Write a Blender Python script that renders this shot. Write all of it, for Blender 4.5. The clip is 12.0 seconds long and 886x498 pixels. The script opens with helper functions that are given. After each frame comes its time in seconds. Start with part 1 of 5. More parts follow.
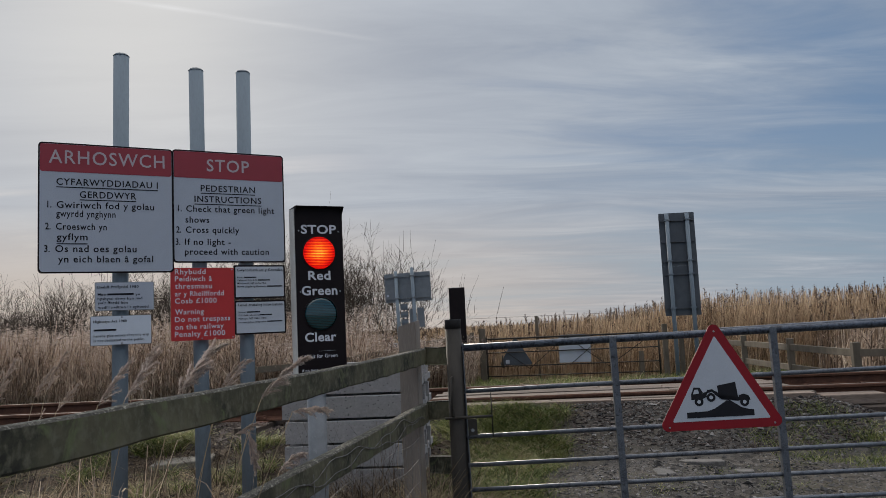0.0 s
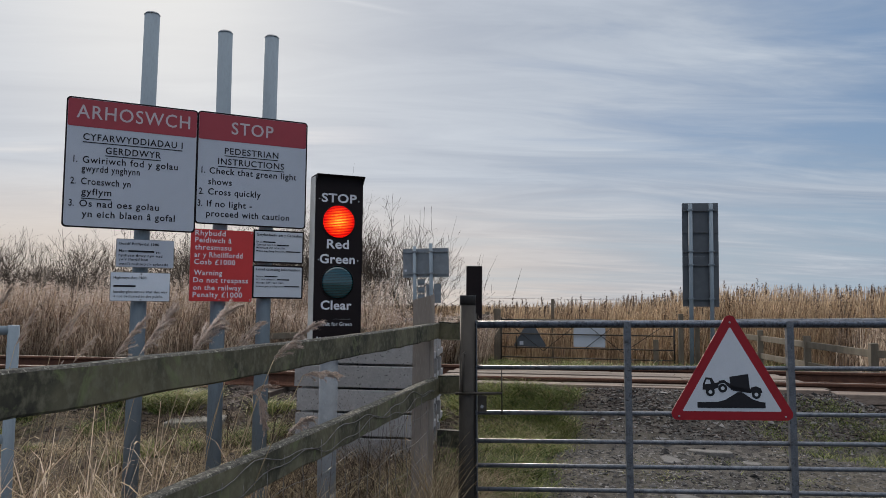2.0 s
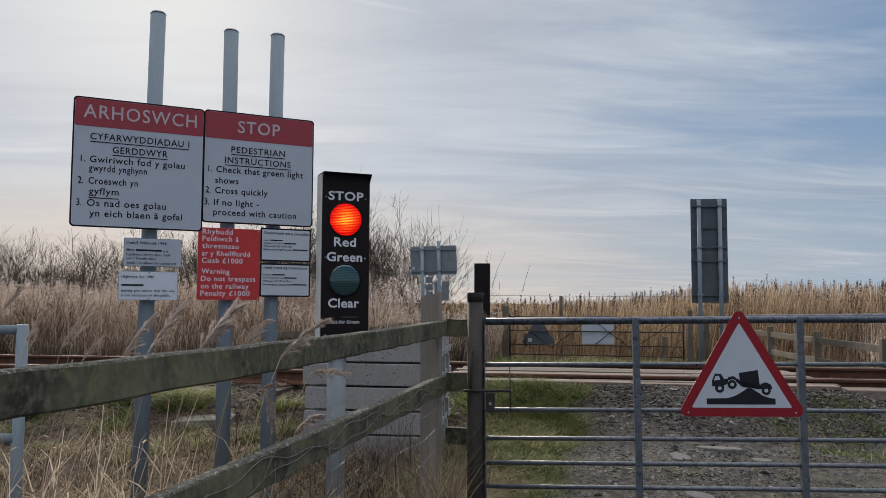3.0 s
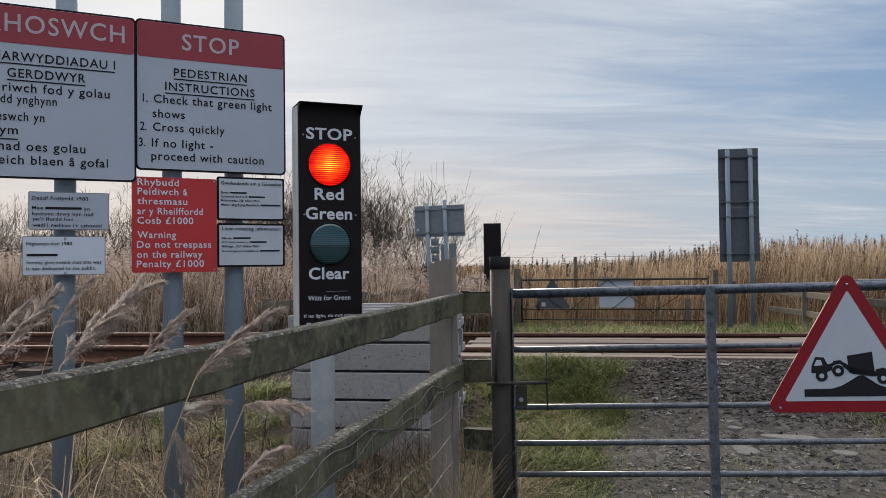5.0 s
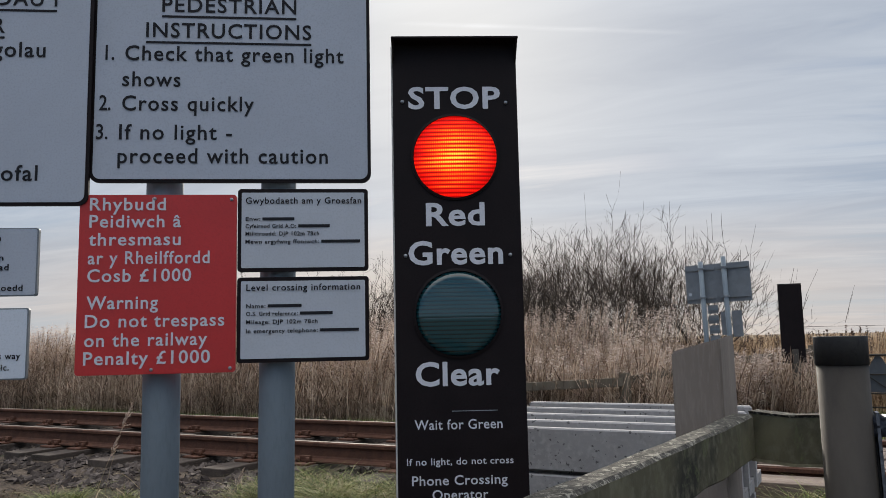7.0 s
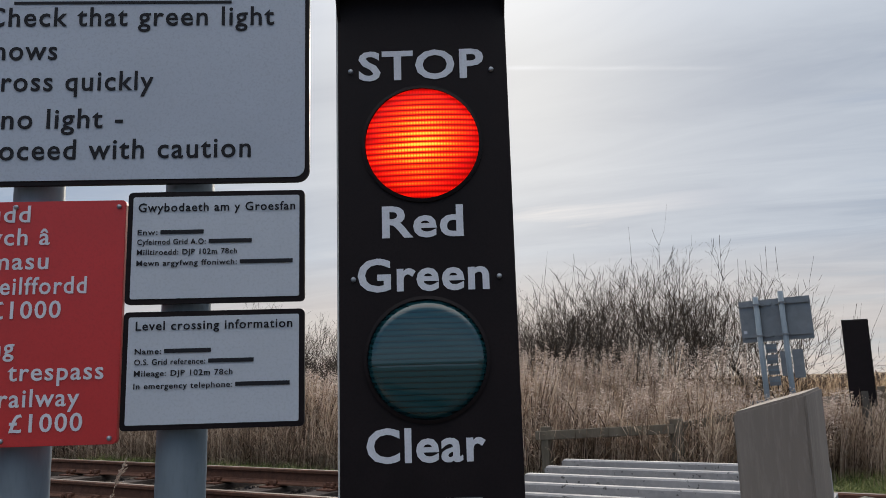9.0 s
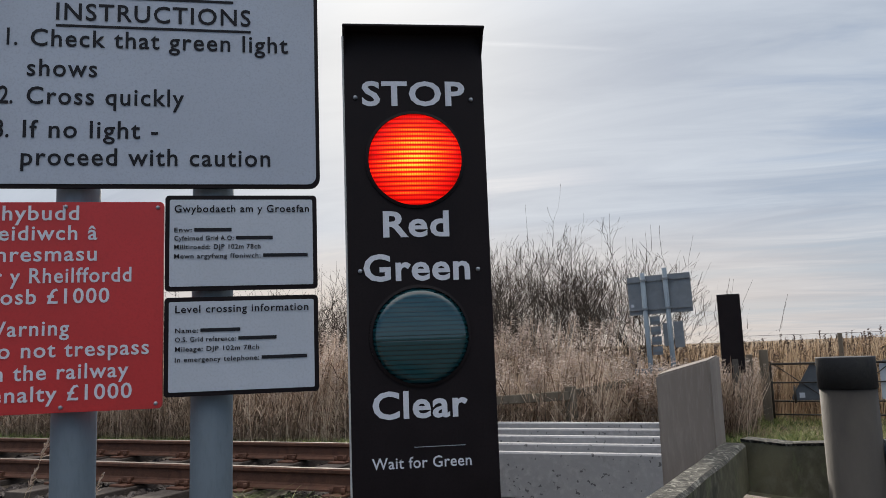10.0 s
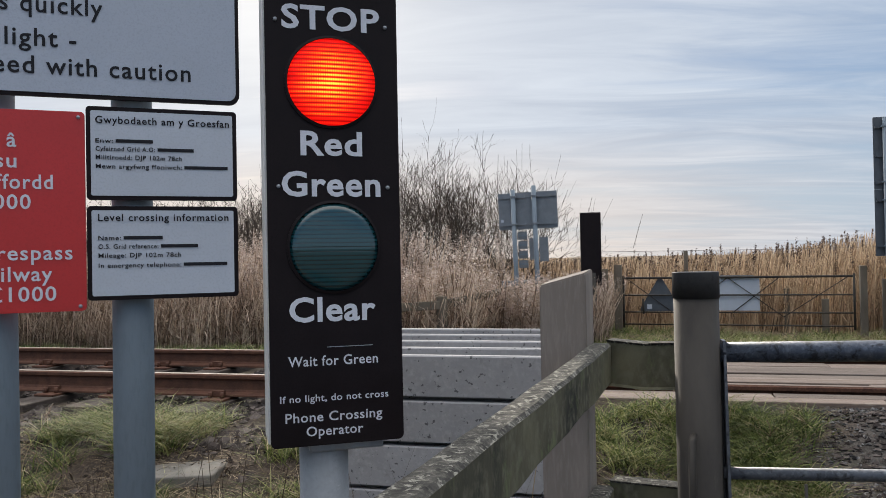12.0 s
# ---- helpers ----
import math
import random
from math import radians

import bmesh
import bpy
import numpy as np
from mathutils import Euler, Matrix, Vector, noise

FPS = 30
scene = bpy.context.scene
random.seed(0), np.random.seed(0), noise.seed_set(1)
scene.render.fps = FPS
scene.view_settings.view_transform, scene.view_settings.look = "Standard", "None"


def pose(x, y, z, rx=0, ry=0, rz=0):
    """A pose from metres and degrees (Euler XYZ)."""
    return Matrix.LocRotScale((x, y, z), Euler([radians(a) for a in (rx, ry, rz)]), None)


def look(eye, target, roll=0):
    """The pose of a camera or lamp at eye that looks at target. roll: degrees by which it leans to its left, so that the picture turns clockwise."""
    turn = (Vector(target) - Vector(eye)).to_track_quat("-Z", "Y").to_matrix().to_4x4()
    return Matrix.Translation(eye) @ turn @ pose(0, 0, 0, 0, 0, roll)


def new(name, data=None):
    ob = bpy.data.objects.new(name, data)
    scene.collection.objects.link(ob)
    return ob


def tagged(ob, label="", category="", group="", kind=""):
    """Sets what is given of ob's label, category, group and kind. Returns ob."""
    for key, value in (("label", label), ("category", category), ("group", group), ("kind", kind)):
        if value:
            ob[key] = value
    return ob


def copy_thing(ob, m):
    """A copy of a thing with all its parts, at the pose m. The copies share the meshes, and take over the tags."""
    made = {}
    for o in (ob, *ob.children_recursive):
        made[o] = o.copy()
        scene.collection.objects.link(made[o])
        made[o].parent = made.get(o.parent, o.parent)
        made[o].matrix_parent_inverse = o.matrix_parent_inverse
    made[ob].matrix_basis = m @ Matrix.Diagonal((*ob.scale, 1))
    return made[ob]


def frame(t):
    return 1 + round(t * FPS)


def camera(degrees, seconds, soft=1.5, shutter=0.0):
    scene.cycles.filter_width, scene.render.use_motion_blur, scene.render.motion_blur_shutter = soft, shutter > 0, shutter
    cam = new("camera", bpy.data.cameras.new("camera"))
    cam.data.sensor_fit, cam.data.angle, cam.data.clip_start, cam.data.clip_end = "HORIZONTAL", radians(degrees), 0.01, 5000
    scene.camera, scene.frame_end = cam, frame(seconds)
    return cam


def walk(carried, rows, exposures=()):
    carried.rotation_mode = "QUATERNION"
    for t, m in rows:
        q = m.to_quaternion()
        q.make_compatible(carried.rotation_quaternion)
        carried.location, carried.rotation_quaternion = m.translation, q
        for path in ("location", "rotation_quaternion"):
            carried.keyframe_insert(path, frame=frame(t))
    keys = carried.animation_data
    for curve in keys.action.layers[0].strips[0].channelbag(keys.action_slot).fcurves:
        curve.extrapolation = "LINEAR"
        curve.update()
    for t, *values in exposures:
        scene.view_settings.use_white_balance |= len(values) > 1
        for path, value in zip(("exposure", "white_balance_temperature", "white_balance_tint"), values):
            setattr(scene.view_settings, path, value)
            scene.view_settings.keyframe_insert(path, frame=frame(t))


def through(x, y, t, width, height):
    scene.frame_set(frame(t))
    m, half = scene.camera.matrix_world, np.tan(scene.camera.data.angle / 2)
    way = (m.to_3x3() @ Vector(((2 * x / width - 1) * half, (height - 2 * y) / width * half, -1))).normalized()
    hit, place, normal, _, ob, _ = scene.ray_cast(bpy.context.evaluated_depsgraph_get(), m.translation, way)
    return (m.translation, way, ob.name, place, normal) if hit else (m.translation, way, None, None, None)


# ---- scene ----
cam = camera(59.1, 12.0, soft=0.8)
PATH = [
    (0, (1.329, 0.314, 1.254), (0.771, 2.224, 1.454), -2.7),
    (0.5, (1.337, 0.319, 1.244), (0.809, 2.24, 1.416), -1.3),
    (1, (1.334, 0.321, 1.244), (0.782, 2.237, 1.397), 0.2),
    (1.5, (1.331, 0.317, 1.235), (0.748, 2.224, 1.392), 0.4),
    (2, (1.336, 0.317, 1.236), (0.727, 2.216, 1.381), 0.6),
    (2.5, (1.341, 0.321, 1.231), (0.723, 2.217, 1.371), 0.5),
    (3, (1.338, 0.328, 1.234), (0.709, 2.222, 1.373), 0.3),
    (3.2, (1.33, 0.336, 1.238), (0.694, 2.228, 1.374), 0.4),
    (4.8, (1.006, 1.208, 1.226), (0.372, 3.104, 1.288), -0.7),
    (5, (0.941, 1.367, 1.262), (0.301, 3.261, 1.305), -0.7),
    (5.5, (0.815, 1.827, 1.247), (0.089, 3.69, 1.272), -1.4),
    (6, (0.677, 2.294, 1.247), (-0.164, 4.109, 1.268), -1.0),
    (6.5, (0.507, 2.757, 1.29), (-0.464, 4.505, 1.304), -1.0),
    (7, (0.373, 3.238, 1.309), (-0.866, 4.791, 1.543), -1.2),
    (7.5, (0.232, 3.634, 1.3), (-1.1, 5.106, 1.545), -2.1),
    (7.7, (0.188, 3.779, 1.35), (-1.144, 5.25, 1.598), -2.3),
    (9.3, (0.157, 3.696, 1.329), (-1.152, 5.167, 1.681), -1.7),
    (9.5, (0.161, 3.599, 1.337), (-1.122, 5.097, 1.672), -1.7),
    (10, (0.21, 3.373, 1.337), (-0.9, 5.016, 1.599), -2.1),
    (10.5, (0.244, 3.177, 1.345), (-0.733, 4.917, 1.481), -1.3),
    (11, (0.211, 3.116, 1.353), (-0.653, 4.918, 1.427), -1.1),
    (11.5, (0.211, 3.149, 1.36), (-0.614, 4.97, 1.419), -0.9),
    (12, (0.217, 3.188, 1.34), (-0.618, 5.005, 1.367), -1.1),
]
EXPOSURES = [(0.0, -0.17), (0.5, 0.05), (2.5, 0.12), (5.0, 0.28), (5.5, 0.43), (6.0, 0.35), (6.5, 0.36), (7.0, 0.15), (7.5, 0.19), (9.5, 0.11), (10.5, 0.36), (12.0, 0.42)]
walk(cam, [(t, look(eye, target, roll)) for t, eye, target, roll in PATH], EXPOSURES)

# ---- light and sky ----
SUN_AZ, SUN_EL = 38.0, 22.0          # degrees left of +y, and up
sun_dir = Vector((-math.sin(radians(SUN_AZ)) * math.cos(radians(SUN_EL)), math.cos(radians(SUN_AZ)) * math.cos(radians(SUN_EL)), math.sin(radians(SUN_EL))))


def node(nt, kind, **values):
    n = nt.nodes.new(kind)
    for k, v in values.items():
        if k in n.inputs:
            n.inputs[k].default_value = v
    return n


def ramp(nt, fac, stops):
    r = nt.nodes.new("ShaderNodeValToRGB")
    el = r.color_ramp.elements
    while len(el) < len(stops):
        el.new(0.5)
    for e, (p, c) in zip(el, stops):
        e.position, e.color = p, (c, c, c, 1) if isinstance(c, (int, float)) else (*c, 1)
    nt.links.new(fac, r.inputs[0])
    return r.outputs[0]


def mixc(nt, fac, a, b, how="MIX"):
    m = nt.nodes.new("ShaderNodeMix")
    m.data_type, m.blend_type = "RGBA", how
    for sock, v in ((m.inputs[0], fac), (m.inputs[6], a), (m.inputs[7], b)):
        if isinstance(v, (int, float)):
            sock.default_value = v
        elif isinstance(v, tuple):
            sock.default_value = (*v, 1)
        else:
            nt.links.new(v, sock)
    return m.outputs[2]


def maths(nt, op, a, b=0.0, clamp=False):
    m = nt.nodes.new("ShaderNodeMath")
    m.operation, m.use_clamp = op, clamp
    for sock, v in ((m.inputs[0], a), (m.inputs[1], b)):
        if isinstance(v, (int, float)):
            sock.default_value = v
        else:
            nt.links.new(v, sock)
    return m.outputs[0]


def make_world():
    w = bpy.data.worlds.new("sky")
    scene.world = w
    w.use_nodes = True
    nt = w.node_tree
    nt.nodes.clear()
    out, bg = nt.nodes.new("ShaderNodeOutputWorld"), nt.nodes.new("ShaderNodeBackground")
    sky = nt.nodes.new("ShaderNodeTexSky")
    sky.sky_type, sky.sun_disc = "NISHITA", False
    sky.sun_elevation, sky.sun_rotation = radians(SUN_EL), radians(-SUN_AZ)
    sky.dust_density, sky.air_density = 2.0, 1.0
    clear = mixc(nt, 1.0, sky.outputs[0], (0.085, 0.085, 0.085), "MULTIPLY")
    geo = nt.nodes.new("ShaderNodeTexCoord")
    # a flat layer of cloud: the direction divided by its height, so that streaks close up towards the horizon
    sep = nt.nodes.new("ShaderNodeSeparateXYZ")
    nt.links.new(geo.outputs["Generated"], sep.inputs[0])
    up = maths(nt, "ADD", maths(nt, "MAXIMUM", sep.outputs[2], 0.0), 0.10)
    com = nt.nodes.new("ShaderNodeCombineXYZ")
    nt.links.new(maths(nt, "DIVIDE", sep.outputs[0], up), com.inputs[0])
    nt.links.new(maths(nt, "DIVIDE", sep.outputs[1], up), com.inputs[1])
    mp = nt.nodes.new("ShaderNodeMapping")
    mp.vector_type = "TEXTURE"           # turned first, then stretched: the bands lie across the view to the railway
    mp.inputs["Rotation"].default_value, mp.inputs["Scale"].default_value = (0, 0, radians(20)), (3.2, 1.0, 1.0)
    nt.links.new(com.outputs[0], mp.inputs[0])
    n1 = node(nt, "ShaderNodeTexNoise", Scale=0.75, Detail=7.0, Roughness=0.58, Distortion=0.5)
    n2 = node(nt, "ShaderNodeTexNoise", Scale=2.6, Detail=6.0, Roughness=0.6, Distortion=0.7)
    for n in (n1, n2):
        nt.links.new(mp.outputs[0], n.inputs["Vector"])
    cover = maths(nt, "ADD", maths(nt, "MULTIPLY", n1.outputs[0], 0.72), maths(nt, "MULTIPLY", n2.outputs[0], 0.28))
    # how near to the sun, seen through the cloud
    dot = nt.nodes.new("ShaderNodeVectorMath")
    dot.operation = "DOT_PRODUCT"
    nt.links.new(geo.outputs["Generated"], dot.inputs[0])
    dot.inputs[1].default_value = sun_dir
    near = maths(nt, "POWER", maths(nt, "MAXIMUM", dot.outputs["Value"], 0.0), 5.0)
    glow = maths(nt, "POWER", maths(nt, "MAXIMUM", dot.outputs["Value"], 0.0), 60.0)
    cover = maths(nt, "ADD", cover, maths(nt, "MULTIPLY", near, 0.16))
    mask = ramp(nt, cover, [(0.44, 0.05), (0.51, 0.45), (0.60, 0.92)])
    shade = ramp(nt, n2.outputs[0], [(0.32, (0.215, 0.28, 0.385)), (0.68, (0.45, 0.515, 0.60))])
    lit = mixc(nt, maths(nt, "MULTIPLY", near, 0.62), shade, (0.66, 0.665, 0.685))
    low = ramp(nt, sep.outputs[2], [(0.0, 1.0), (0.16, 0.0)])
    lit = mixc(nt, maths(nt, "MULTIPLY", low, near), lit, (0.70, 0.56, 0.44))
    low2 = ramp(nt, sep.outputs[2], [(0.0, 0.75), (0.22, 0.0)])
    blue = mixc(nt, low2, mixc(nt, 0.7, clear, (0.13, 0.245, 0.44)), (0.36, 0.46, 0.55))
    both = mixc(nt, mask, blue, lit)
    both = mixc(nt, maths(nt, "MULTIPLY", glow, 0.55), both, (0.86, 0.84, 0.80))
    both = mixc(nt, maths(nt, "MULTIPLY", maths(nt, "MULTIPLY", low, near), 0.55), both, (0.80, 0.66, 0.52))
    # an overcast sky is several times brighter overhead than at the horizon
    over = nt.nodes.new("ShaderNodeMapRange")
    over.interpolation_type = "SMOOTHSTEP"
    for k, v in zip(range(1, 5), (0.36, 0.9, 1.0, 3.9)):
        over.inputs[k].default_value = v
    nt.links.new(sep.outputs[2], over.inputs[0])
    thick = ramp(nt, sep.outputs[2], [(0.42, 0.0), (0.75, 0.85)])
    both = mixc(nt, thick, both, (0.47, 0.45, 0.43))
    # an old vapour trail: a thin broken streak along one great circle
    a, b = Vector((-0.5795, 0.7173, 0.3868)), Vector((-0.3623, 0.8589, 0.362))
    across = nt.nodes.new("ShaderNodeVectorMath")
    across.operation = "DOT_PRODUCT"
    across.inputs[1].default_value = a.cross(b).normalized()
    nt.links.new(geo.outputs["Generated"], across.inputs[0])
    mid = nt.nodes.new("ShaderNodeVectorMath")
    mid.operation = "DOT_PRODUCT"
    mid.inputs[1].default_value = (a + b).normalized()
    nt.links.new(geo.outputs["Generated"], mid.inputs[0])
    trail = maths(nt, "MULTIPLY", ramp(nt, maths(nt, "ABSOLUTE", across.outputs["Value"]), [(0.0005, 1.0), (0.0022, 0.0)]), ramp(nt, mid.outputs["Value"], [(0.982, 0.0), (0.992, 1.0)]))
    trail = maths(nt, "MULTIPLY", trail, ramp(nt, n2.outputs[0], [(0.40, 0.15), (0.60, 0.75)]))
    both = mixc(nt, trail, both, (0.88, 0.88, 0.89))
    nt.links.new(both, bg.inputs[0])
    nt.links.new(over.outputs[0], bg.inputs[1])
    nt.links.new(bg.outputs[0], out.inputs[0])


make_world()
sun = bpy.data.lights.new("sun", "SUN")
sun.energy, sun.angle, sun.color = 2.4, radians(4.0), (1.0, 0.90, 0.76)
new("sun", sun).matrix_world = look(sun_dir * 60, (0, 0, 0))


# ---- materials ----
def mat(name, base, rough=0.7, metal=0.0, second=None, scale=8.0, fine=90.0, bump=0.15, dist=0.004, stretch=(1, 1, 1), rand=0.0, stain=None, stain_at=(0.56, 0.66), spec=0.5, coat=0.0, third=None, world=False, pits=None):
    """A surface with two scales of variation: base to second in large patches, third in fine specks, and stains."""
    m = bpy.data.materials.new(name)
    m.use_nodes = True
    nt = m.node_tree
    b = nt.nodes["Principled BSDF"]
    tc = nt.nodes.new("ShaderNodeTexCoord")
    src = tc.outputs["Object"]
    if world:
        src = nt.nodes.new("ShaderNodeNewGeometry").outputs["Position"]
    mp = nt.nodes.new("ShaderNodeMapping")
    mp.inputs["Scale"].default_value = stretch
    nt.links.new(src, mp.inputs[0])
    info = nt.nodes.new("ShaderNodeObjectInfo")
    add = nt.nodes.new("ShaderNodeVectorMath")
    add.operation = "ADD"
    nt.links.new(mp.outputs[0], add.inputs[0])
    if rand:
        sc = nt.nodes.new("ShaderNodeVectorMath")
        sc.operation = "SCALE"
        sc.inputs[0].default_value = (17.0, 9.0, 5.0)
        nt.links.new(info.outputs["Random"], sc.inputs["Scale"])
        nt.links.new(sc.outputs[0], add.inputs[1])
    big = node(nt, "ShaderNodeTexNoise", Scale=scale, Detail=6.0, Roughness=0.62, Distortion=0.4)
    small = node(nt, "ShaderNodeTexNoise", Scale=fine, Detail=4.0, Roughness=0.6)
    for n in (big, small):
        nt.links.new(add.outputs[0], n.inputs["Vector"])
    second = second or tuple(c * 0.75 for c in base)
    third = third or tuple(c * 0.8 for c in base)
    col = mixc(nt, ramp(nt, big.outputs[0], [(0.35, 0.0), (0.65, 1.0)]), base, second)
    col = mixc(nt, ramp(nt, small.outputs[0], [(0.48, 0.0), (0.72, 0.8)]), col, third)
    if stain:
        st = node(nt, "ShaderNodeTexNoise", Scale=scale * 2.3, Detail=8.0, Roughness=0.7, Distortion=0.8)
        nt.links.new(add.outputs[0], st.inputs["Vector"])
        col = mixc(nt, ramp(nt, st.outputs[0], [(stain_at[0], 0.0), (stain_at[1], 0.9)]), col, stain)
    if pits:
        pt = node(nt, "ShaderNodeTexNoise", Scale=pits, Detail=2.0, Roughness=0.5)
        nt.links.new(add.outputs[0], pt.inputs["Vector"])
        col = mixc(nt, ramp(nt, pt.outputs[0], [(0.66, 0.0), (0.70, 0.9)]), col, tuple(c * 0.25 for c in base))
    if rand:
        col = mixc(nt, 1.0, col, ramp(nt, info.outputs["Random"], [(0.0, 1.0 - rand), (1.0, 1.0)]), "MULTIPLY")
    nt.links.new(col, b.inputs["Base Color"])
    nt.links.new(ramp(nt, big.outputs[0], [(0.3, max(0.02, rough - 0.1)), (0.7, min(1.0, rough + 0.1))]), b.inputs["Roughness"])
    b.inputs["Metallic"].default_value = metal
    b.inputs["Specular IOR Level"].default_value = spec
    b.inputs["Coat Weight"].default_value = coat
    if bump:
        bp = node(nt, "ShaderNodeBump", Strength=bump, Distance=dist)
        nt.links.new(maths(nt, "ADD", small.outputs[0], maths(nt, "MULTIPLY", big.outputs[0], 0.8)), bp.inputs["Height"])
        nt.links.new(bp.outputs[0], b.inputs["Normal"])
    return m


def island_mat(name, stops, rough=0.8, spec=0.2, through=0.0):
    """For grass, reeds and stones: a colour for each piece, with a little grain along it."""
    m = bpy.data.materials.new(name)
    m.use_nodes = True
    nt = m.node_tree
    b = nt.nodes["Principled BSDF"]
    g = nt.nodes.new("ShaderNodeNewGeometry")
    n = node(nt, "ShaderNodeTexNoise", Scale=0.9, Detail=3.0)
    nt.links.new(g.outputs["Position"], n.inputs["Vector"])
    f = node(nt, "ShaderNodeTexNoise", Scale=60.0, Detail=3.0)
    nt.links.new(g.outputs["Position"], f.inputs["Vector"])
    k = maths(nt, "ADD", maths(nt, "MULTIPLY", g.outputs["Random Per Island"], 0.65), maths(nt, "MULTIPLY", maths(nt, "SUBTRACT", n.outputs[0], 0.25), 0.7))
    col = ramp(nt, k, stops)
    col = mixc(nt, 1.0, col, ramp(nt, f.outputs[0], [(0.3, 0.72), (0.7, 1.1)]), "MULTIPLY")
    nt.links.new(col, b.inputs["Base Color"])
    b.inputs["Roughness"].default_value, b.inputs["Specular IOR Level"].default_value = rough, spec
    if through:
        tr = nt.nodes.new("ShaderNodeBsdfTranslucent")
        nt.links.new(col, tr.inputs[0])
        mx = nt.nodes.new("ShaderNodeMixShader")
        mx.inputs[0].default_value = through
        nt.links.new(b.outputs[0], mx.inputs[1])
        nt.links.new(tr.outputs[0], mx.inputs[2])
        nt.links.new(mx.outputs[0], nt.nodes["Material Output"].inputs[0])
    return m


M_PANEL = mat("sign_white", (0.455, 0.490, 0.550), 0.45, 0, (0.42, 0.452, 0.508), 5, 220, 0.04, 0.001, stain=(0.34, 0.363, 0.39), stain_at=(0.66, 0.82))
M_BOARD = mat("board_white", (0.385, 0.425, 0.500), 0.5, 0, (0.355, 0.392, 0.462), 4, 220, 0.04, 0.001, stain=(0.29, 0.315, 0.35), stain_at=(0.66, 0.82))
M_NOTICE = mat("notice_white", (0.56, 0.61, 0.69), 0.45, 0, (0.52, 0.57, 0.64), 6, 220, 0.04, 0.001)
M_HEADINK = mat("faded_white_lettering", (0.46, 0.40, 0.425), 0.55, 0, (0.40, 0.34, 0.37), 20, 200, 0)
M_SIGNRED = mat("sign_red", (0.285, 0.026, 0.040), 0.42, 0, (0.25, 0.024, 0.036), 5, 220, 0.04, 0.001)
M_SIGNRED2 = mat("warning_red", (0.48, 0.026, 0.026), 0.4, 0, (0.42, 0.024, 0.024), 5, 220, 0.04, 0.001)
M_TRIRED = mat("triangle_red", (0.25, 0.010, 0.018), 0.45, 0, (0.21, 0.009, 0.016), 5, 220, 0.04, 0.001, spec=0.3)
M_BLACK = mat("sign_black", (0.0085, 0.0058, 0.0068), 0.55, 0, (0.0125, 0.0088, 0.0102), 9, 200, 0.04, 0.001, spec=0.14)
M_INK = mat("black_lettering", (0.014, 0.015, 0.019), 0.7, 0, (0.02, 0.02, 0.025), 30, 300, 0, spec=0.15)
M_WHITEINK = mat("white_lettering", (0.60, 0.62, 0.68), 0.5, 0, (0.55, 0.57, 0.63), 30, 300, 0)
M_BACK = mat("sign_back", (0.20, 0.22, 0.24), 0.5, 0.4, (0.16, 0.18, 0.20), 6, 120, 0.05, 0.001)
M_DARKBACK = mat("dark_sign_back", (0.080, 0.092, 0.108), 0.55, 0.1, (0.065, 0.075, 0.09), 6, 120, 0.05, 0.001)
M_GALV = mat("galvanised", (0.33, 0.36, 0.39), 0.45, 0.55, (0.26, 0.29, 0.33), 14, 120, 0.08, 0.001, stain=(0.20, 0.19, 0.18), stain_at=(0.66, 0.8))
M_POLE = mat("grey_pole", (0.185, 0.228, 0.265), 0.62, 0.0, (0.155, 0.19, 0.225), 7, 120, 0.05, 0.001, stretch=(1, 1, 0.25), stain=(0.22, 0.25, 0.28), stain_at=(0.68, 0.80), spec=0.15)
M_SIDE = mat("pale_side_sheet", (0.62, 0.62, 0.60), 0.6, 0, (0.52, 0.52, 0.50), 8, 150, 0.05, 0.001, stain=(0.36, 0.34, 0.30), stain_at=(0.66, 0.8))
M_GALVPOLE = mat("pale_galvanised_pole", (0.245, 0.262, 0.285), 0.6, 0.05, (0.195, 0.21, 0.23), 9, 110, 0.06, 0.001, stain=(0.37, 0.38, 0.39), stain_at=(0.60, 0.74), spec=0.2)
M_GATE = mat("gate_steel", (0.125, 0.138, 0.162), 0.46, 0.45, (0.070, 0.078, 0.095), 16, 110, 0.25, 0.002, stain=(0.030, 0.030, 0.033), stain_at=(0.54, 0.66), third=(0.19, 0.205, 0.23))
M_GATETOP = mat("gate_top_steel", (0.085, 0.100, 0.130), 0.42, 0.5, (0.045, 0.055, 0.078), 18, 110, 0.3, 0.002, stain=(0.018, 0.020, 0.026), stain_at=(0.50, 0.60), third=(0.15, 0.17, 0.205))
M_GPOST = mat("weathered_tube", (0.050, 0.044, 0.037), 0.7, 0.0, (0.030, 0.027, 0.025), 9, 90, 0.2, 0.003, stretch=(1, 1, 0.3), stain=(0.080, 0.071, 0.060), stain_at=(0.62, 0.78), spec=0.25)
# tar on the gate post; also the painted shade in the gate's end channel
M_TAR_SHADE = mat("cap_and_shade_black", (0.016, 0.016, 0.018), 0.6, 0, (0.03, 0.029, 0.028), 20, 90, 0.3, 0.004)
M_RAILWOOD = mat("mossy_rail", (0.128, 0.119, 0.076), 0.85, 0, (0.030, 0.030, 0.024), 5.0, 45, 0.35, 0.003, stretch=(1, 0.8, 0.7), stain=(0.135, 0.155, 0.075), stain_at=(0.55, 0.68), third=(0.155, 0.147, 0.105), spec=0.2)
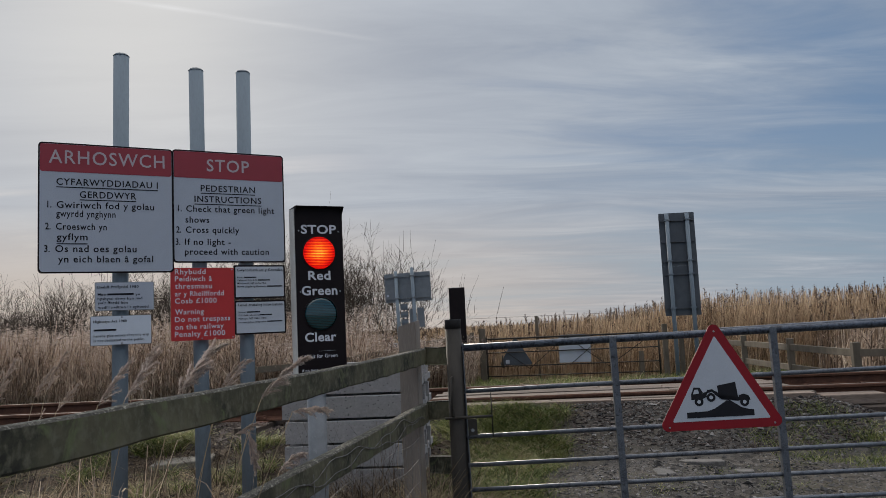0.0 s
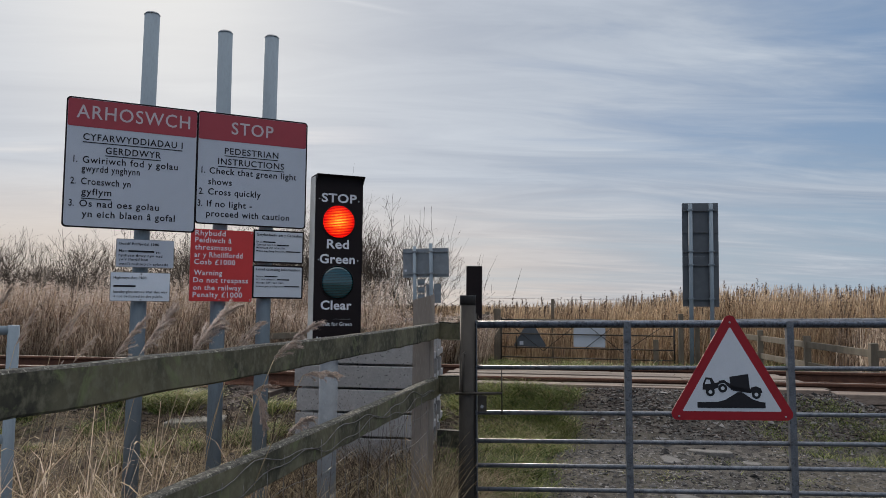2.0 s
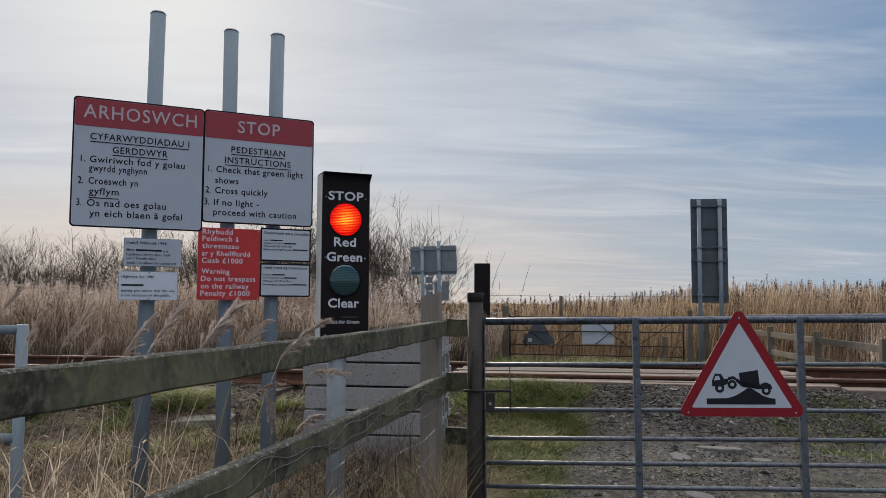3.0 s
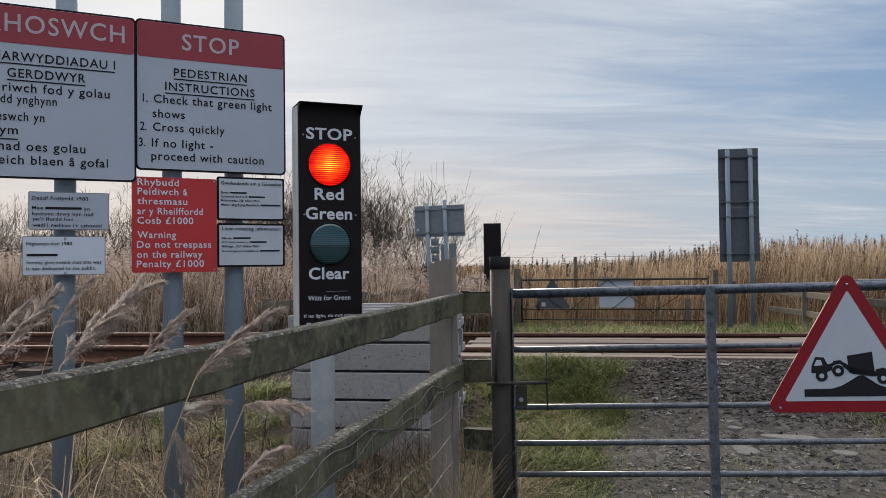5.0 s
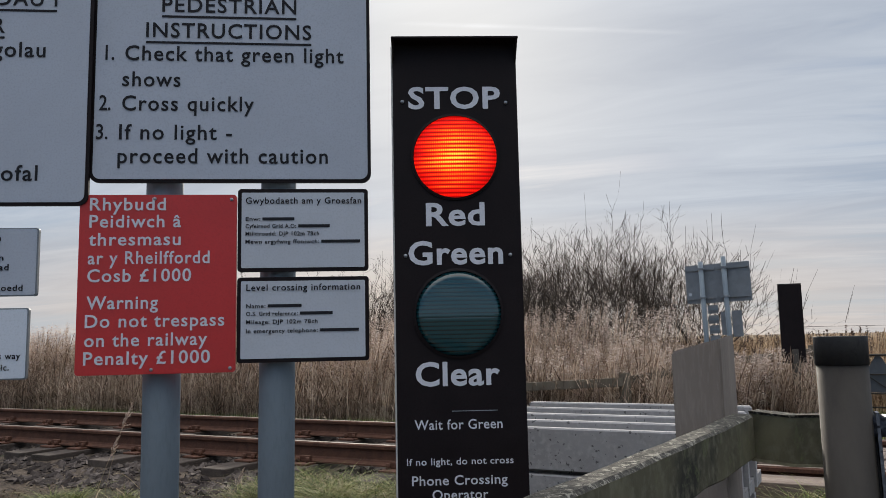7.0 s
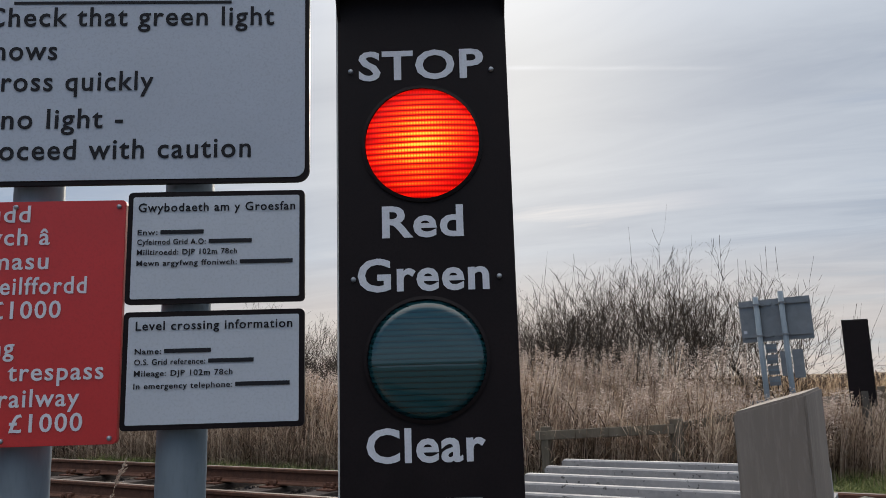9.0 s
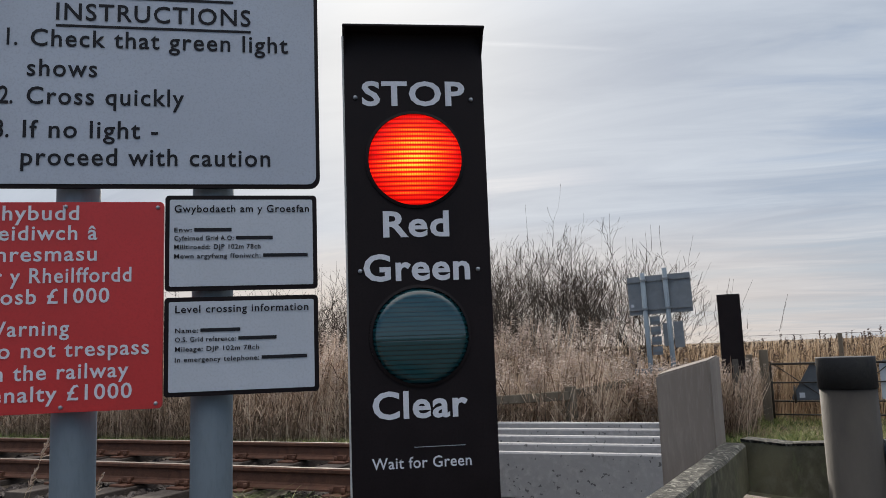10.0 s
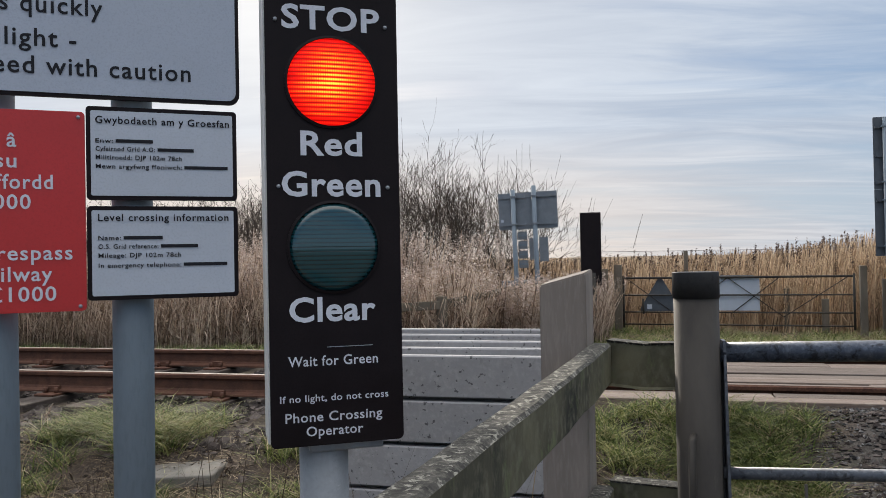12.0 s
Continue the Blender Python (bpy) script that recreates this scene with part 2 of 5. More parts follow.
M_RAILTOP = mat("lichen_top", (0.066, 0.062, 0.054), 0.9, 0, (0.030, 0.029, 0.027), 27, 110, 0.45, 0.005, stain=(0.27, 0.26, 0.22), stain_at=(0.54, 0.60), third=(0.15, 0.145, 0.12), spec=0.2)
M_POSTWOOD = mat("grey_post_wood", (0.235, 0.202, 0.176), 0.85, 0, (0.19, 0.163, 0.142), 5, 70, 0.3, 0.003, stretch=(2, 2, 0.3), third=(0.26, 0.228, 0.20), stain=(0.13, 0.115, 0.10), stain_at=(0.64, 0.80), spec=0.2)
M_OLDWOOD = mat("old_fence_wood", (0.17, 0.14, 0.105), 0.85, 0, (0.115, 0.095, 0.07), 4, 50, 0.4, 0.005, stretch=(2, 2, 0.5), rand=0.3)
M_PLANK = mat("crossing_plank", (0.265, 0.205, 0.165), 0.85, 0, (0.145, 0.105, 0.083), 3, 60, 0.5, 0.006, stretch=(0.25, 2.5, 2), rand=0.5, stain=(0.34, 0.29, 0.25), stain_at=(0.56, 0.70), third=(0.09, 0.066, 0.052))
M_SLEEPER = mat("sleeper_wood", (0.092, 0.072, 0.060), 0.9, 0, (0.055, 0.044, 0.038), 4, 60, 0.5, 0.006, stretch=(2.5, 0.4, 2), rand=0.3, third=(0.14, 0.115, 0.098), spec=0.2)
M_RUST = mat("rusty_steel", (0.105, 0.048, 0.030), 0.8, 0.1, (0.066, 0.033, 0.023), 10, 100, 0.3, 0.003, third=(0.15, 0.075, 0.05), spec=0.25)
M_RAILHEAD = mat("worn_rail_head", (0.19, 0.15, 0.125), 0.72, 0.1, (0.14, 0.105, 0.085), 8, 160, 0.05, 0.001, spec=0.25)
M_CONCRETE = mat("concrete", (0.30, 0.295, 0.30), 0.85, 0, (0.25, 0.245, 0.25), 4, 45, 0.25, 0.004, stain=(0.17, 0.165, 0.16), stain_at=(0.60, 0.78), rand=0.12, third=(0.36, 0.35, 0.35), pits=55)
M_SLAB = mat("pale_slab", (0.19, 0.178, 0.155), 0.9, 0, (0.14, 0.13, 0.115), 5, 60, 0.3, 0.004, spec=0.2)
M_FLAT = mat("flat_stone", (0.135, 0.13, 0.125), 0.85, 0, (0.085, 0.082, 0.078), 6, 60, 0.4, 0.005, third=(0.18, 0.17, 0.165), spec=0.2)
M_WIRE = mat("wire", (0.19, 0.185, 0.18), 0.55, 0.5, (0.10, 0.085, 0.075), 30, 200, 0)
M_STONE = island_mat("ballast_stone", [(0.1, (0.020, 0.016, 0.015)), (0.5, (0.058, 0.047, 0.042)), (0.95, (0.16, 0.135, 0.122))], 0.9, 0.12)
M_GRAVEL = island_mat("track_stone", [(0.15, (0.019, 0.019, 0.020)), (0.5, (0.088, 0.085, 0.084)), (0.92, (0.25, 0.238, 0.23))], 0.85, 0.2)
M_GREEN = island_mat("green_grass", [(0.08, (0.014, 0.024, 0.008)), (0.38, (0.072, 0.105, 0.028)), (0.64, (0.215, 0.25, 0.070)), (0.94, (0.50, 0.44, 0.24))], 0.7, 0.3, 0.3)
M_DRY = island_mat("dry_grass", [(0.05, (0.075, 0.052, 0.032)), (0.45, (0.29, 0.22, 0.135)), (0.95, (0.66, 0.55, 0.38))], 0.85, 0.15, 0.2)
M_DEAD = island_mat("dead_stalks", [(0.05, (0.018, 0.013, 0.011)), (0.5, (0.075, 0.056, 0.043)), (0.95, (0.30, 0.24, 0.185))], 0.9, 0.1, 0.1)
M_REED = island_mat("reed_straw", [(0.10, (0.045, 0.030, 0.023)), (0.42, (0.31, 0.222, 0.162)), (0.90, (0.80, 0.655, 0.52))], 0.85, 0.15, 0.3)
M_FIELD = island_mat("field_reed_straw", [(0.10, (0.085, 0.054, 0.034)), (0.42, (0.40, 0.280, 0.180)), (0.90, (0.84, 0.655, 0.45))], 0.85, 0.15, 0.3)
M_PLUME = island_mat("reed_plume", [(0.1, (0.42, 0.33, 0.28)), (0.5, (0.64, 0.53, 0.46)), (0.95, (0.84, 0.75, 0.67))], 0.95, 0.1, 0.4)
M_DARKPLUME = island_mat("dark_plume", [(0.1, (0.075, 0.052, 0.045)), (0.5, (0.13, 0.095, 0.078)), (0.95, (0.22, 0.165, 0.13))], 0.95, 0.1, 0.2)
M_TWIG = island_mat("twig", [(0.1, (0.030, 0.024, 0.020)), (0.5, (0.060, 0.046, 0.036)), (0.95, (0.13, 0.10, 0.075))], 0.85, 0.2)


def ground_mat():
    m = bpy.data.materials.new("ground")
    m.use_nodes = True
    nt = m.node_tree
    b = nt.nodes["Principled BSDF"]
    g = nt.nodes.new("ShaderNodeNewGeometry")
    sep = nt.nodes.new("ShaderNodeSeparateXYZ")
    nt.links.new(g.outputs["Position"], sep.inputs[0])
    big = node(nt, "ShaderNodeTexNoise", Scale=1.1, Detail=6.0, Roughness=0.65)
    mid = node(nt, "ShaderNodeTexNoise", Scale=7.0, Detail=6.0, Roughness=0.65)
    fine = node(nt, "ShaderNodeTexNoise", Scale=45.0, Detail=5.0, Roughness=0.7)
    vor = node(nt, "ShaderNodeTexVoronoi", Scale=24.0)
    for n in (big, mid, fine, vor):
        nt.links.new(g.outputs["Position"], n.inputs["Vector"])
    litter = mixc(nt, ramp(nt, mid.outputs[0], [(0.35, 0.0), (0.65, 1.0)]), (0.026, 0.020, 0.016), (0.082, 0.062, 0.046))
    litter = mixc(nt, ramp(nt, fine.outputs[0], [(0.5, 0.0), (0.7, 0.7)]), litter, (0.21, 0.165, 0.122))
    green = mixc(nt, ramp(nt, mid.outputs[0], [(0.35, 0.0), (0.65, 1.0)]), (0.026, 0.034, 0.012), (0.062, 0.072, 0.026))
    soil = mixc(nt, ramp(nt, big.outputs[0], [(0.54, 0.0), (0.70, 0.8)]), litter, green)
    grav = mixc(nt, ramp(nt, vor.outputs["Color"], [(0.1, 0.0), (0.9, 1.0)]), (0.022, 0.020, 0.019), (0.095, 0.087, 0.079))
    grav = mixc(nt, ramp(nt, big.outputs[0], [(0.45, 0.0), (0.7, 0.55)]), grav, (0.10, 0.085, 0.055))
    wob = maths(nt, "MULTIPLY", maths(nt, "SUBTRACT", big.outputs[0], 0.5), 1.6)
    x = maths(nt, "ADD", sep.outputs[0], wob)
    inside = maths(nt, "MULTIPLY", ramp(nt, maths(nt, "MULTIPLY", maths(nt, "ADD", x, 1.0), 0.2), [(0.22, 0.0), (0.30, 1.0)]),
                   ramp(nt, maths(nt, "MULTIPLY", maths(nt, "ADD", x, 1.0), 0.2), [(0.80, 1.0), (0.92, 0.0)]))
    col = mixc(nt, maths(nt, "MULTIPLY", inside, ramp(nt, maths(nt, "MULTIPLY", sep.outputs[1], 0.05), [(0.44, 1.0), (0.5, 0.0)])), soil, grav)
    far = ramp(nt, maths(nt, "MULTIPLY", sep.outputs[1], 0.02), [(0.34, 0.0), (0.38, 1.0)])
    col = mixc(nt, far, col, (0.20, 0.145, 0.09))
    nt.links.new(col, b.inputs["Base Color"])
    b.inputs["Roughness"].default_value = 0.95
    b.inputs["Specular IOR Level"].default_value = 0.2
    bp = node(nt, "ShaderNodeBump", Strength=0.6, Distance=0.02)
    nt.links.new(maths(nt, "ADD", fine.outputs[0], mid.outputs[0]), bp.inputs["Height"])
    nt.links.new(bp.outputs[0], b.inputs["Normal"])
    return m


def red_lens_mat():
    m = bpy.data.materials.new("lit_red_lens")
    m.use_nodes = True
    nt = m.node_tree
    b = nt.nodes["Principled BSDF"]
    tc = nt.nodes.new("ShaderNodeTexCoord")
    sep = nt.nodes.new("ShaderNodeSeparateXYZ")
    nt.links.new(tc.outputs["Object"], sep.inputs[0])
    x, z = sep.outputs[0], sep.outputs[2]
    r = maths(nt, "SQRT", maths(nt, "ADD", maths(nt, "MULTIPLY", x, x), maths(nt, "MULTIPLY", z, z)))
    rows = maths(nt, "ABSOLUTE", maths(nt, "SINE", maths(nt, "MULTIPLY", z, math.pi / 0.0098)))
    cols = maths(nt, "ABSOLUTE", maths(nt, "SINE", maths(nt, "MULTIPLY", x, math.pi / 0.0052)))
    n = node(nt, "ShaderNodeTexNoise", Scale=14.0, Detail=3.0)
    mp = nt.nodes.new("ShaderNodeMapping")
    mp.inputs["Scale"].default_value = (0.5, 1, 4)
    nt.links.new(tc.outputs["Object"], mp.inputs[0])
    nt.links.new(mp.outputs[0], n.inputs["Vector"])
    hot = maths(nt, "SUBTRACT", 0.92, maths(nt, "MULTIPLY", r, 9.6), True)
    hot = maths(nt, "ADD", hot, maths(nt, "MULTIPLY", maths(nt, "SUBTRACT", n.outputs[0], 0.42), 0.9))
    led = maths(nt, "MULTIPLY", maths(nt, "POWER", rows, 1.3), maths(nt, "ADD", maths(nt, "MULTIPLY", cols, 0.35), 0.65))
    heat = maths(nt, "MULTIPLY", led, maths(nt, "ADD", maths(nt, "MULTIPLY", hot, 1.22), 0.13))
    col = ramp(nt, heat, [(0.0, (0.22, 0.001, 0.001)), (0.24, (0.80, 0.006, 0.003)), (0.50, (1.0, 0.075, 0.005)), (0.80, (1.0, 0.32, 0.02)), (1.0, (1.0, 0.60, 0.06))])
    nt.links.new(col, b.inputs["Emission Color"])
    b.inputs["Emission Strength"].default_value = 1.25
    b.inputs["Base Color"].default_value = (0.05, 0.002, 0.002, 1)
    b.inputs["Roughness"].default_value = 0.6
    b.inputs["Specular IOR Level"].default_value = 0.1
    return m


def green_lens_mat():
    m = bpy.data.materials.new("unlit_green_lens")
    m.use_nodes = True
    nt = m.node_tree
    b = nt.nodes["Principled BSDF"]
    tc = nt.nodes.new("ShaderNodeTexCoord")
    sep = nt.nodes.new("ShaderNodeSeparateXYZ")
    nt.links.new(tc.outputs["Object"], sep.inputs[0])
    rows = maths(nt, "ABSOLUTE", maths(nt, "SINE", maths(nt, "MULTIPLY", sep.outputs[2], math.pi / 0.0098)))
    col = mixc(nt, rows, (0.003, 0.020, 0.024), (0.009, 0.052, 0.062))
    nt.links.new(col, b.inputs["Base Color"])
    b.inputs["Roughness"].default_value = 0.05
    b.inputs["Specular IOR Level"].default_value = 0.9
    bp = node(nt, "ShaderNodeBump", Strength=0.03, Distance=0.002)
    nt.links.new(rows, bp.inputs["Height"])
    nt.links.new(bp.outputs[0], b.inputs["Normal"])
    return m


M_GROUND, M_REDLENS, M_GREENLENS = ground_mat(), red_lens_mat(), green_lens_mat()


# ---- builders ----
def part(name, bm, material, parent=None, label=""):
    me = bpy.data.meshes.new(name)
    bm.to_mesh(me)
    bm.free()
    me.materials.append(material)
    ob = new(name, me)
    ob.parent = parent
    return tagged(ob, label)


def thing(name, label, category, m=None, group="", kind=""):
    e = new(name)
    e.empty_display_size = 0.2
    if m is not None:
        e.matrix_world = m
    return tagged(e, label, category, group, kind)


def smooth(ob):
    for p in ob.data.polygons:
        p.use_smooth = True
    return ob


def box(x0, x1, y0, y1, z0, z1, bevel=0.0, bm=None, m=None):
    bm = bm or bmesh.new()
    r = bmesh.ops.create_cube(bm, size=1.0)
    vs = r["verts"]
    bmesh.ops.transform(bm, verts=vs, matrix=Matrix.Translation(((x0 + x1) / 2, (y0 + y1) / 2, (z0 + z1) / 2)) @ Matrix.Diagonal((x1 - x0, y1 - y0, z1 - z0, 1)))
    if bevel:
        es = list({e for v in vs for e in v.link_edges})
        bmesh.ops.bevel(bm, geom=es, offset=bevel, segments=2, affect="EDGES", profile=0.5)
    if m is not None:
        bmesh.ops.transform(bm, verts=bm.verts, matrix=m)
    return bm


def tube(points, radius, sides=12, bm=None, r1=None):
    """A round bar along a line of points, closed at both ends."""
    bm = bm or bmesh.new()
    pts = [Vector(p) for p in points]
    rings = []
    for i, p in enumerate(pts):
        d = (pts[min(i + 1, len(pts) - 1)] - pts[max(i - 1, 0)]).normalized()
        a = d.orthogonal().normalized() if abs(d.z) < 0.95 else Vector((1, 0, 0)).cross(d).normalized()
        b = d.cross(a)
        k = i / max(1, len(pts) - 1)
        r = radius if r1 is None else radius * (1 - k) + r1 * k
        rings.append([bm.verts.new(p + (a * math.cos(t) + b * math.sin(t)) * r) for t in (2 * math.pi * j / sides for j in range(sides))])
    for q, w in zip(rings, rings[1:]):
        for j in range(sides):
            f = bm.faces.new((q[j], q[(j + 1) % sides], w[(j + 1) % sides], w[j]))
            f.smooth = True
    bm.faces.new(rings[0][::-1])
    bm.faces.new(rings[-1])
    return bm


def plate(outline, y0, y1, bm=None):
    """A flat plate in the x-z plane with the given outline, y0 to y1 thick."""
    bm = bm or bmesh.new()
    a = [bm.verts.new((x, y0, z)) for x, z in outline]
    b = [bm.verts.new((x, y1, z)) for x, z in outline]
    n = len(outline)
    bm.faces.new(a)
    bm.faces.new(b[::-1])
    for i in range(n):
        bm.faces.new((a[i], b[i], b[(i + 1) % n], a[(i + 1) % n]))
    bmesh.ops.recalc_face_normals(bm, faces=bm.faces)
    return bm


def rounded(x0, x1, z0, z1, r, steps=5):
    pts = []
    for cx, cz, a0 in ((x1 - r, z1 - r, 0), (x0 + r, z1 - r, 90), (x0 + r, z0 + r, 180), (x1 - r, z0 + r, 270)):
        pts += [(cx + r * math.cos(radians(a0 + 90 * k / steps)), cz + r * math.sin(radians(a0 + 90 * k / steps))) for k in range(steps + 1)]
    return pts


def round_poly(corners, r, steps=5):
    """Corners rounded off by arcs of radius r."""
    pts, n = [], len(corners)
    for i in range(n):
        p, a, b = Vector(corners[i]), Vector(corners[i - 1]), Vector(corners[(i + 1) % n])
        d0, d1 = (a - p).normalized(), (b - p).normalized()
        half = d0.angle(d1) / 2
        c = p + (d0 + d1).normalized() * (r / math.sin(half))
        s, e = p + d0 * (r / math.tan(half)) - c, p + d1 * (r / math.tan(half)) - c
        for k in range(steps + 1):
            v = s.lerp(e, k / steps).normalized() * r
            pts.append(tuple(c + v))
    return pts


def disc(r, depth, dome=0.0, sides=48, rings=6):
    """A lens that faces -y, with its rim at y = 0 and a dome towards -y."""
    bm = bmesh.new()
    prev = None
    for k in range(rings + 1):
        q = r * (1 - k / rings)
        y = -dome * (1 - (q / r) ** 2)
        if k == rings:
            c = bm.verts.new((0, y, 0))
            for j in range(sides):
                bm.faces.new((prev[j], prev[(j + 1) % sides], c)).smooth = True
            break
        ring = [bm.verts.new((q * math.cos(2 * math.pi * j / sides), y, q * math.sin(2 * math.pi * j / sides))) for j in range(sides)]
        if prev:
            for j in range(sides):
                bm.faces.new((prev[j], prev[(j + 1) % sides], ring[(j + 1) % sides], ring[j])).smooth = True
        else:
            back = [bm.verts.new((v.co.x, depth, v.co.z)) for v in ring]
            for j in range(sides):
                bm.faces.new((back[j], back[(j + 1) % sides], ring[(j + 1) % sides], ring[j]))
        prev = ring
    bmesh.ops.recalc_face_normals(bm, faces=bm.faces)
    return bm


def text_mesh(body, bold=0.0, spacing=1.0):
    cu = bpy.data.curves.new("t", "FONT")
    cu.body, cu.size, cu.offset, cu.extrude, cu.resolution_u, cu.space_character = body, 1.0, bold, 0.02, 3, spacing
    ob = new("t", cu)
    bpy.context.view_layer.update()
    me = bpy.data.meshes.new_from_object(ob.evaluated_get(bpy.context.evaluated_depsgraph_get()))
    bpy.data.objects.remove(ob)
    bpy.data.curves.remove(cu)
    return me


CAP = max(v.co.y for v in text_mesh("H").vertices)


def lettering(parent, body, x0, x1, zmid, cap, y, material, bold=0.012, spacing=1.12):
    """A line of writing on a face that looks along -y, from x0 to x1, with capitals of the given height."""
    me = text_mesh(body, bold, spacing)
    co = [v.co.x for v in me.vertices]
    lo, hi = min(co), max(co)
    k, kz = (x1 - x0) / (hi - lo), cap / (CAP + bold)
    bm = bmesh.new()
    bm.from_mesh(me)
    bpy.data.meshes.remove(me)
    for v in bm.verts:
        v.co = (x0 + (v.co.x - lo) * k, y - 0.0008 - v.co.z * 0.02, zmid - cap / 2 + v.co.y * kz)
    return part("lettering", bm, material, parent)


def bar(parent, x0, x1, zmid, h, y, material, name="printed_bar"):
    return part(name, box(x0, x1, y - 0.0012, y, zmid - h / 2, zmid + h / 2), material, parent)


def bolt(parent, x, z, y, r=0.006):
    b = disc(r, 0.004, 0.002, 10, 2)
    bmesh.ops.translate(b, verts=b.verts, vec=(x, y - 0.003, z))
    return part("bolt", b, M_GALV, parent)


# ---- the lie of the land: D runs across the railway, U along it ----
TH = radians(10.3)
U, N = Vector((math.cos(TH), math.sin(TH), 0)), Vector((-math.sin(TH), math.cos(TH), 0))
RAILWAY = Matrix.Rotation(TH, 4, "Z")


def steps(v, table):
    for (a, p), (b, q) in zip(table, table[1:]):
        if v <= b:
            k = min(1, max(0, (v - a) / (b - a)))
            return p + (q - p) * k * k * (3 - 2 * k)
    return table[-1][1]


PROFILE = [(-50, -0.12), (4.9, -0.10), (6.3, 0.0), (7.6, 0.22), (8.0, 0.262), (10.6, 0.262), (11.2, 0.20), (13.5, 0.02), (60, -0.05)]
RAMP = [(-50, -0.12), (5.0, -0.10), (6.8, 0.06), (8.02, 0.432), (10.2, 0.415), (12.5, 0.20), (16, -0.05), (60, -0.05)]


def land(x, y):
    d, along = N.x * x + N.y * y, U.x * x + U.y * y
    k = min(1, max(0, (along - 0.2) / 0.5)) * min(1, max(0, (4.6 - along) / 0.5))
    z = steps(d, PROFILE) * (1 - k) + steps(d, RAMP) * k
    if abs(x) < 60 and -10 < y < 60:
        z += 0.05 * (noise.noise((x * 0.6, y * 0.6, 0)) + 0.5 * noise.noise((x * 2.1, y * 2.1, 3))) * (0.35 if 7.9 < d < 10.7 else 1)
    return z


def axis(lo, hi, step, far):
    vals = list(np.arange(lo, hi + 1e-6, step))
    k, s = hi, step
    while k < far:
        s *= 1.5
        k += s
        vals.append(k)
    k, s = lo, step
    while k > -far:
        s *= 1.5
        k -= s
        vals.insert(0, k)
    return vals


def build_ground():
    xs, ys = axis(-13, 9, 0.2, 2500), axis(-1, 19, 0.2, 2500)
    vs = [(x, y, land(x, y)) for y in ys for x in xs]
    w = len(xs)
    fs = [(j * w + i, j * w + i + 1, (j + 1) * w + i + 1, (j + 1) * w + i) for j in range(len(ys) - 1) for i in range(w - 1)]
    me = bpy.data.meshes.new("ground")
    me.from_pydata(vs, [], fs)
    me.materials.append(M_GROUND)
    tagged(smooth(new("ground", me)), "rough ground of stony track, grass and dead reed litter", "ground", kind="structure")


build_ground()


# ---- the signs on three poles ----
SIGN = pose(-0.917, 4.579, 0, 0, 0, 44.5)


def pole(a0, a1, top, r, label):
    lo, hi = SIGN @ Vector((a0, 0.062, 0)), SIGN @ Vector((a1, 0.062, top))
    g = land(lo.x, lo.y)
    e = thing("sign_pole", label, "pole", pose(lo.x, lo.y, g), "poles of the crossing signs")
    d = (hi - lo) / top
    at = lambda z: d * z - Vector((0, 0, g))
    part("tube", tube([at(g - 0.3), at(top)], r, 24), M_POLE, e)
    part("cap", tube([at(top), at(top + 0.006), at(top + 0.012)], r + 0.002, 24, r1=r * 0.8), M_BACK, e, "flat grey cap")
    for z in (1.52, 2.20):
        part("clamp", tube([at(z - 0.012), at(z + 0.012)], r + 0.004, 20), M_GALV, e, "steel clamp band round the pole")
    return e


for a0, a1, top in ((-0.938, -0.913, 2.888), (-0.490, -0.498, 2.850), (-0.232, -0.218, 2.868)):
    pole(a0, a1, top, 0.0425, "tall grey round steel pole that carries the crossing signs")


def board(name, label, x0, x1, z0, z1, y=0.0, r=0.012, edge=0.008, face=None, rim=None):
    """A sign plate with a rim, on the plane of the poles."""
    e = thing(name, label, "sign", SIGN)
    part("backing", plate(rounded(x0, x1, z0, z1, r), y, y + 0.010), rim or M_BLACK, e)
    part("face", plate(rounded(x0 + edge, x1 - edge, z0 + edge, z1 - edge, max(0.002, r - edge / 2)), y - 0.0015, y + 0.002), face or M_PANEL, e)
    for z in (z0 + 0.2 * (z1 - z0), z1 - 0.2 * (z1 - z0)):
        part("bracket", box(x0 + 0.04, x1 - 0.04, y + 0.010, y + 0.024, z - 0.012, z + 0.012), M_GALV, e, "galvanised channel behind the plate")
    return e


def lines(e, y, material, cap, bold, rows):
    for body, x0, x1, z in rows:
        if body[0] in "123" and body[1] == ".":
            lettering(e, body[:2], x0, x0 + (0.020 if body[0] == "1" else 0.026), z, cap, y, material, bold, 1.0)
            body, x0 = body[3:], x0 + (0.045 if body[0] == "1" else 0.052)
        lettering(e, body, x0, x1, z, cap, y, material, bold)


